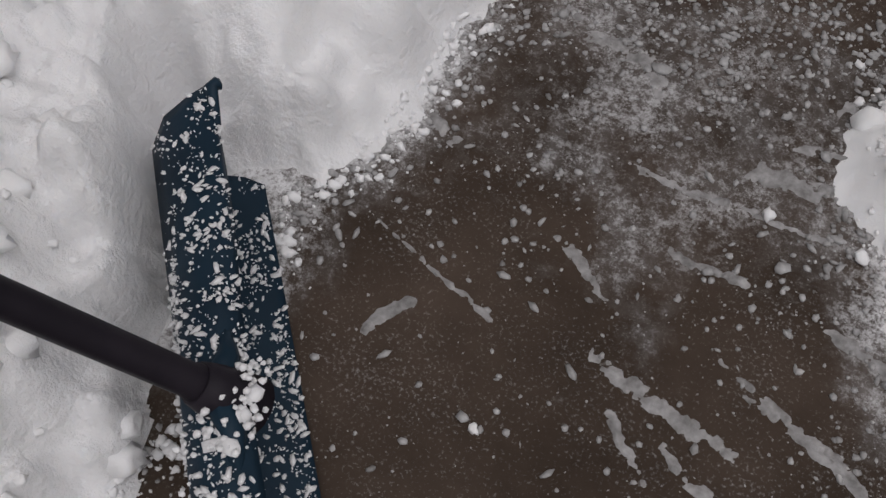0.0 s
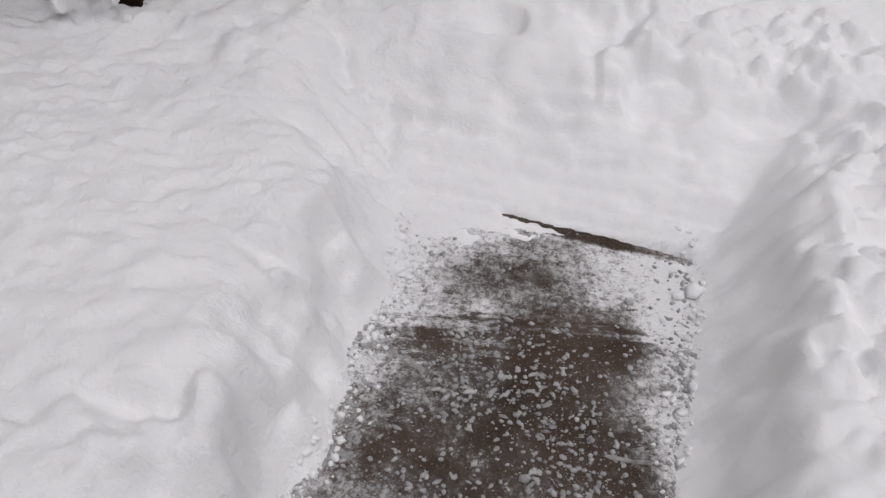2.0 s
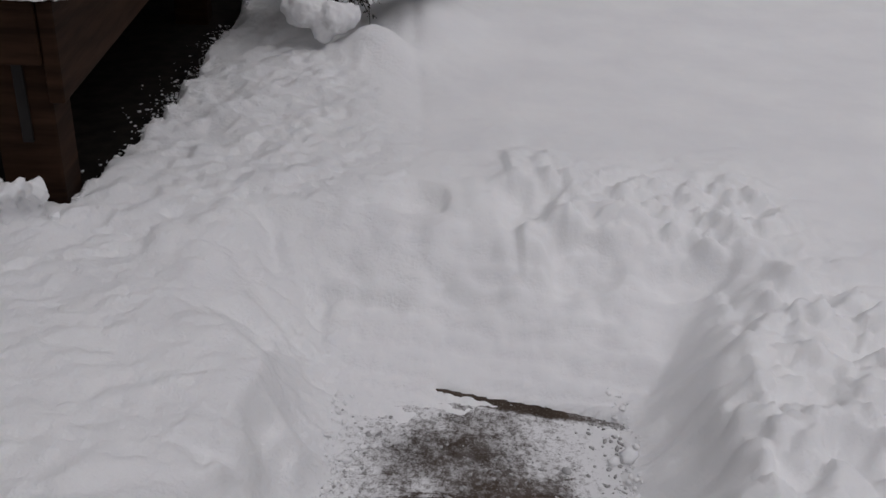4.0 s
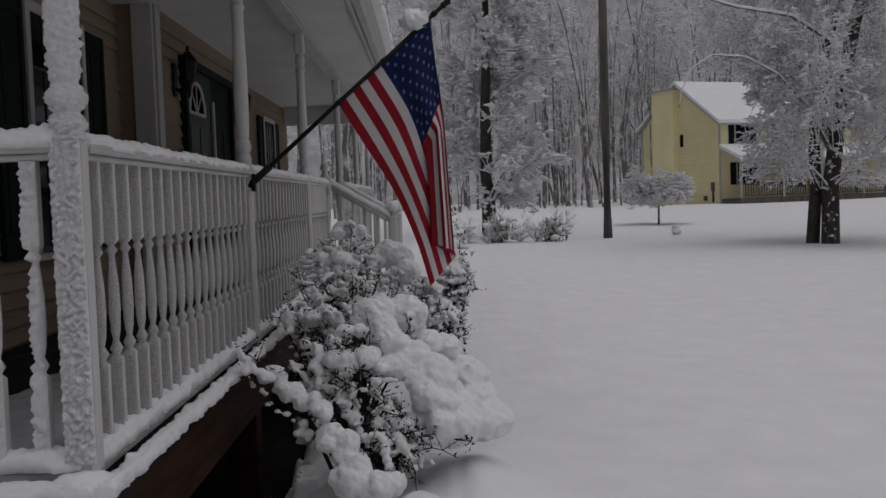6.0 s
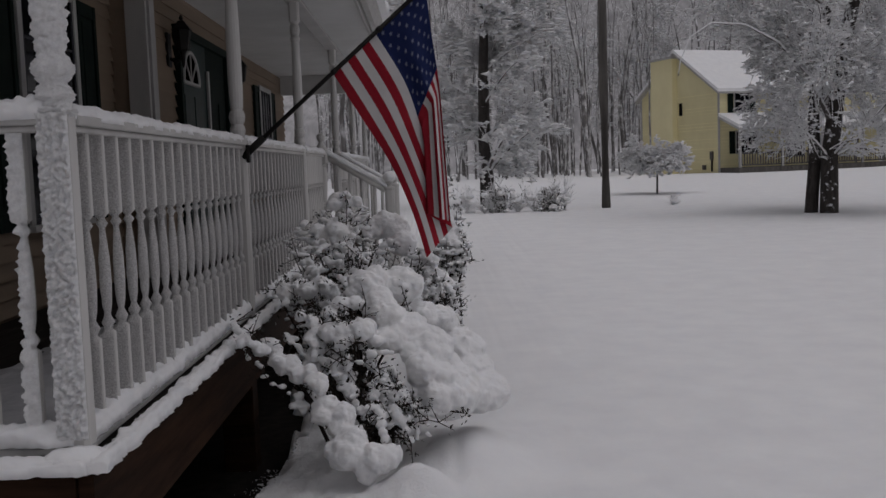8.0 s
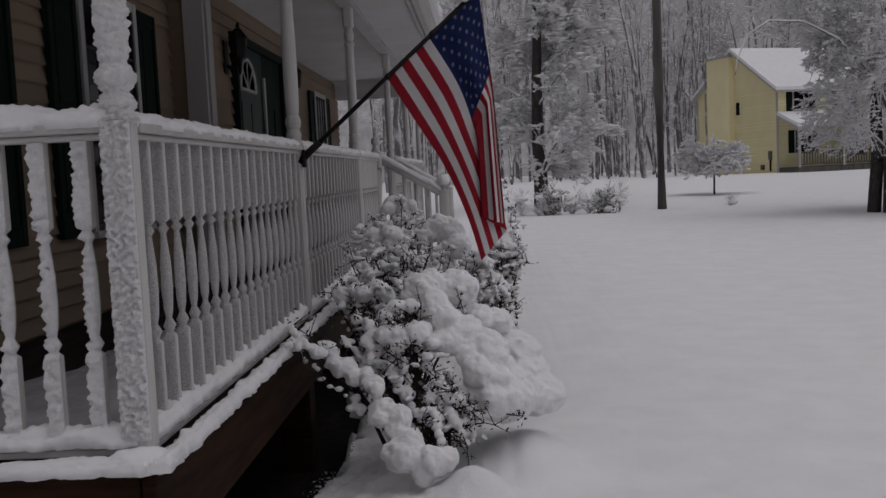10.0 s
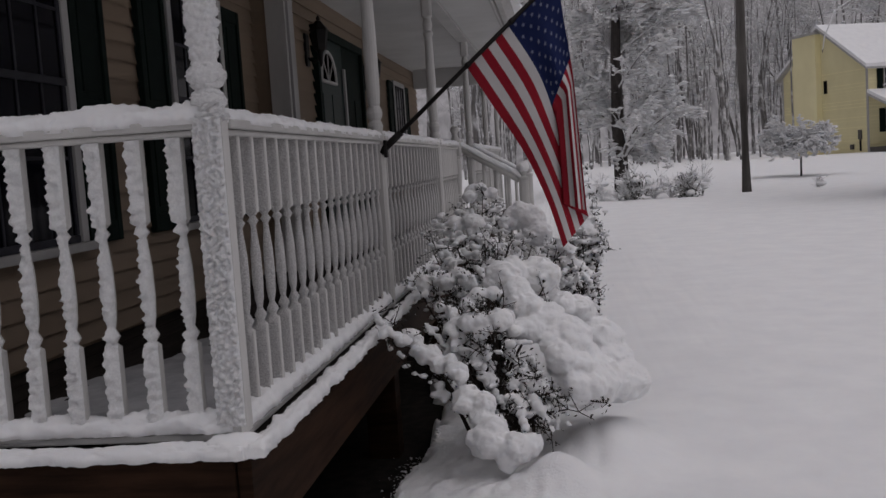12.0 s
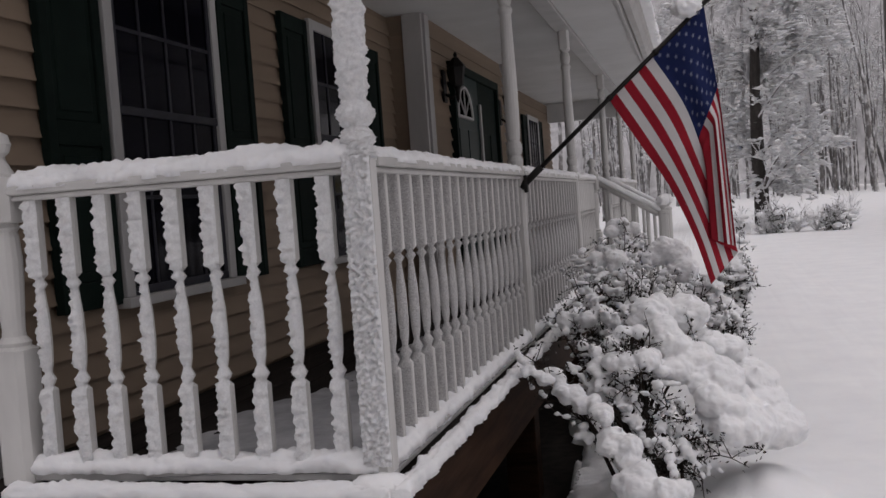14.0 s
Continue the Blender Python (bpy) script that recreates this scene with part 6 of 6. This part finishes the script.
rw = np.random.default_rng(9)
front, slim = [], []
for k in range(62):
    y = rw.uniform(61, 100)
    x = rw.uniform(-0.10 * y, 0.56 * y)
    front.append((x, y, rw.uniform(0.8, 1.25), rw.uniform(0, 6.28)))
for k in range(10):
    front.append((rw.uniform(-24, 0.0), rw.uniform(24, 60), rw.uniform(0.6, 1.0), rw.uniform(0, 6.28)))
for k in range(270):
    y = rw.uniform(60, 96)
    slim.append((rw.uniform(-0.11 * y, 0.56 * y), y, rw.uniform(0.7, 1.2), rw.uniform(0, 6.28)))
for k in range(16):
    slim.append((rw.uniform(-26, -2), rw.uniform(26, 60), rw.uniform(0.7, 1.2), rw.uniform(0, 6.28)))
front = [q for q in front if not (0.27 < q[0] / q[1] < 0.46 and q[1] < 74)]
slim = [q for q in slim if not (0.27 < q[0] / q[1] < 0.46 and q[1] < 74)]
wood("backdrop_woods", front, [p[p[:, 8] > 0] for p in protos], "bare winter branches coated with snow, bark paled for haze")
wood("backdrop_stems", front, [p[p[:, 8] == 0] for p in protos], "stems of the winter woods, paled for haze", 5, FAR_BARK)
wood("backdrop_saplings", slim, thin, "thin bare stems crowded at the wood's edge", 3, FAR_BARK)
# unseen trees, added to cut the low sky light on the porch
ring = []
for k in range(46):
    a = rw.uniform(0, 6.28)
    r = rw.uniform(38, 60)
    x, y = r * math.cos(a), r * math.sin(a)
    if y > 0.5 * x and y > 18:
        continue
    ring.append((x, y, rw.uniform(0.8, 1.2), rw.uniform(0, 6.28)))
wood("backdrop_blocker_trees", ring[::2], [p[p[:, 8] < 3] for p in protos], "added trees out of view that block low sky light")
octa = (np.array([(1, 0, 0), (-1, 0, 0), (0, 1, 0), (0, -1, 0), (0, 0, 1), (0, 0, -1)], float),
        np.array([(0, 2, 4), (2, 1, 4), (1, 3, 4), (3, 0, 4), (2, 0, 5), (1, 2, 5), (3, 1, 5), (0, 3, 5)]))
rows = []
for k, (x, y, s_, a) in enumerate(front):
    if not (-0.12 * y < x < 0.58 * y):
        continue
    sg = protos[k % len(protos)]
    tr = tuft_rows(sg[sg[:, 5] < 14], rw, 0.75, 0.105)
    c, sn = math.cos(a), math.sin(a)
    z = -0.92 + 0.006 * min(max(y - 2, 0), 56)
    tr[:, 0], tr[:, 1] = (tr[:, 0] * c - tr[:, 1] * sn) * s_ + x, (tr[:, 0] * sn + tr[:, 1] * c) * s_ + y
    tr[:, 2] = tr[:, 2] * s_ + z
    rows.append(tr)
tagged(quick("woods_snow", *scatter([octa], np.concatenate(rows)), SNOW), "snow lodged in the branches of the woods", "snow", kind="stuff")
# distance behind the stems: an added rise, tall and pale in place of sky
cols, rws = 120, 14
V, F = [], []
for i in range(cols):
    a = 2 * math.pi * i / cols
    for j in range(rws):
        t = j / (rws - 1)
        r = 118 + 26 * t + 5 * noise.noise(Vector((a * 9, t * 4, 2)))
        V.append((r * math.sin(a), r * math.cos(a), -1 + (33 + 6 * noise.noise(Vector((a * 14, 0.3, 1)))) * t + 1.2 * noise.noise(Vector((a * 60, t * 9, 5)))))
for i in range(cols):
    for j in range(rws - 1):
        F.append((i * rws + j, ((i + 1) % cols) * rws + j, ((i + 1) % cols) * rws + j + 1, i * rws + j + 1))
tagged(raw("backdrop_hill", V, F, PALE_BACKDROP, None, True), "added pale rise that fills the gaps behind the trees", "hill", kind="structure")


# ---- the yellow house across the lawn ----
def sloped(corners, thick):
    """A slab whose underside has the four corners given."""
    bm = bmesh.new()
    a = [bm.verts.new(p) for p in corners]
    c = [bm.verts.new((p[0], p[1], p[2] + thick)) for p in corners]
    bm.faces.new(a[::-1]), bm.faces.new(c)
    for k in range(4):
        bm.faces.new((a[k], a[(k + 1) % 4], c[(k + 1) % 4], c[k]))
    bmesh.ops.recalc_face_normals(bm, faces=bm.faces[:])
    return bm


def far_house(name, at, turn, label, W=13.0, D=8.2, EAVE=5.35, RIDGE=8.0, full=True):
    h = thing(name, at, label, "house", "houses across the lawn")
    h.matrix_basis = Matrix.Translation(at) @ Matrix.Rotation(radians(turn), 4, "Z")
    bm = bmesh.new()
    pro = [(0, 0), (D, 0), (D, EAVE), (D / 2, RIDGE), (0, EAVE)]
    L = [bm.verts.new((0, y, z - (0.4 if z == 0 else 0))) for y, z in pro]
    R = [bm.verts.new((W, y, z - (0.4 if z == 0 else 0))) for y, z in pro]
    bm.faces.new(L[::-1]), bm.faces.new(R)
    for k in range(5):
        bm.faces.new((L[k], L[(k + 1) % 5], R[(k + 1) % 5], R[k]))
    wall = part("wall", bm, YELLOW, h)
    # siding courses
    for k in range(26):
        z = 0.1 + k * 0.2
        if z < EAVE - 0.15:
            part("course", box(bmesh.new(), -0.02, -0.02, z, W + 0.02, -0.002, z + 0.03), YELLOW, wall)
            part("course", box(bmesh.new(), -0.02, 0, z, -0.002, D, z + 0.03), YELLOW, wall)
    for s, (y0, y1) in enumerate(((-0.35, D / 2), (D + 0.35, D / 2))):
        ze = EAVE - 0.35 * (RIDGE - EAVE) / (D / 2)
        rf = part("roof", sloped(((-0.35, y0, ze), (W + 0.35, y0, ze), (W + 0.35, y1, RIDGE), (-0.35, y1, RIDGE)), 0.12), TRIM, h)
        part("roof_snow", sloped(((-0.33, y0, ze + 0.124), (W + 0.33, y0, ze + 0.124), (W + 0.33, y1, RIDGE + 0.124), (-0.33, y1, RIDGE + 0.124)), 0.2), SNOW, rf, "snow on the roof")
    for y in (0, D):
        part("corner_board", box(bmesh.new(), -0.03, y - 0.09, 0, 0.0, y + 0.09, EAVE), TRIM, h)

    def far_window(x0, x1, z0, z1, shutters=True):
        w = part("window", box(bmesh.new(), x0 - 0.08, -0.05, z0 - 0.08, x1 + 0.08, -0.01, z1 + 0.08), TRIM, h)
        part("pane", box(bmesh.new(), x0, -0.065, z0, x1, -0.052, z1), GLASS, w)
        part("muntin", box(bmesh.new(), x0, -0.08, (z0 + z1) / 2 - 0.03, x1, -0.066, (z0 + z1) / 2 + 0.03), TRIM, w)
        if shutters:
            for a in (x0 - 0.55, x1 + 0.1):
                part("shutter", box(bmesh.new(), a, -0.06, z0 - 0.05, a + 0.42, -0.02, z1 + 0.05, 0.01), GREEN, h)
    for x in (1.2, 4.6, 8.0):
        far_window(x, x + 1.05, 3.75, 5.0)
    far_window(1.3, 2.4, 1.2, 2.5)
    far_window(5.2, 6.6, 0.9, 2.5, False)
    # entrance porch with a shed roof
    part("porch_roof", sloped(((-0.1, -2.0, 2.55), (W, -2.0, 2.55), (W, -0.05, 3.35), (-0.1, -0.05, 3.35)), 0.14), TRIM, h)
    part("porch_snow", sloped(((-0.08, -2.0, 2.694), (W, -2.0, 2.694), (W, -0.05, 3.494), (-0.08, -0.05, 3.494)), 0.2), SNOW, h, "snow on the porch roof")
    part("porch_floor", box(bmesh.new(), 0, -1.9, -0.3, W, 0, 0.3), POLEWOOD, h)
    for k in range(5):
        x = 0.1 + k * (W - 0.2) / 4
        part("porch_post", box(bmesh.new(), x - 0.07, -1.9, 0.3, x + 0.07, -1.76, 2.6), TRIM, h)
    part("porch_rail", box(bmesh.new(), 0.1, -1.87, 1.1, W, -1.79, 1.22), POLEWOOD, h)
    part("porch_rail", box(bmesh.new(), 0.1, -1.87, 0.4, W, -1.79, 0.48), POLEWOOD, h)
    for k in range(60):
        x = 0.2 + k * 0.2
        part("porch_baluster", box(bmesh.new(), x, -1.85, 0.48, x + 0.06, -1.81, 1.1), POLEWOOD, h)
    if full:
        ch = part("chimney", box(bmesh.new(), -0.40, 4.3, -0.4, -0.002, 6.7, RIDGE - 0.25), YELLOW, h, "yellow-sided chimney chase")
        part("chimney_cap", box(bmesh.new(), -0.50, 4.2, RIDGE - 0.25, 0.0, 6.8, RIDGE - 0.1, 0.02), TRIM, ch)
        part("window", box(bmesh.new(), -0.05, 3.75, 3.75, -0.005, 4.05, 4.55), GLASS, h)
        part("meter", box(bmesh.new(), -0.14, 0.55, 0.8, -0.01, 0.80, 1.35, 0.02), POLEWOOD, h, "grey utility meter")
        part("pipe", box(bmesh.new(), -0.10, 0.64, 0.1, -0.02, 0.72, 0.9), DARK, h)
        part("vent", box(bmesh.new(), -0.12, 1.3, 0.2, -0.01, 1.6, 0.5, 0.02), POLEWOOD, h)
    return h


far_house("house", (19.10, 58.0, -0.28), 21.0, "yellow two-storey house with a snowy roof", 13.0, 8.5, 5.08, 7.75)
far_house("house", (38.6, 66.0, -0.2), 12.0, "pale yellow house half hidden by the tree", 14, 8.2, 4.6, 7.0, False)
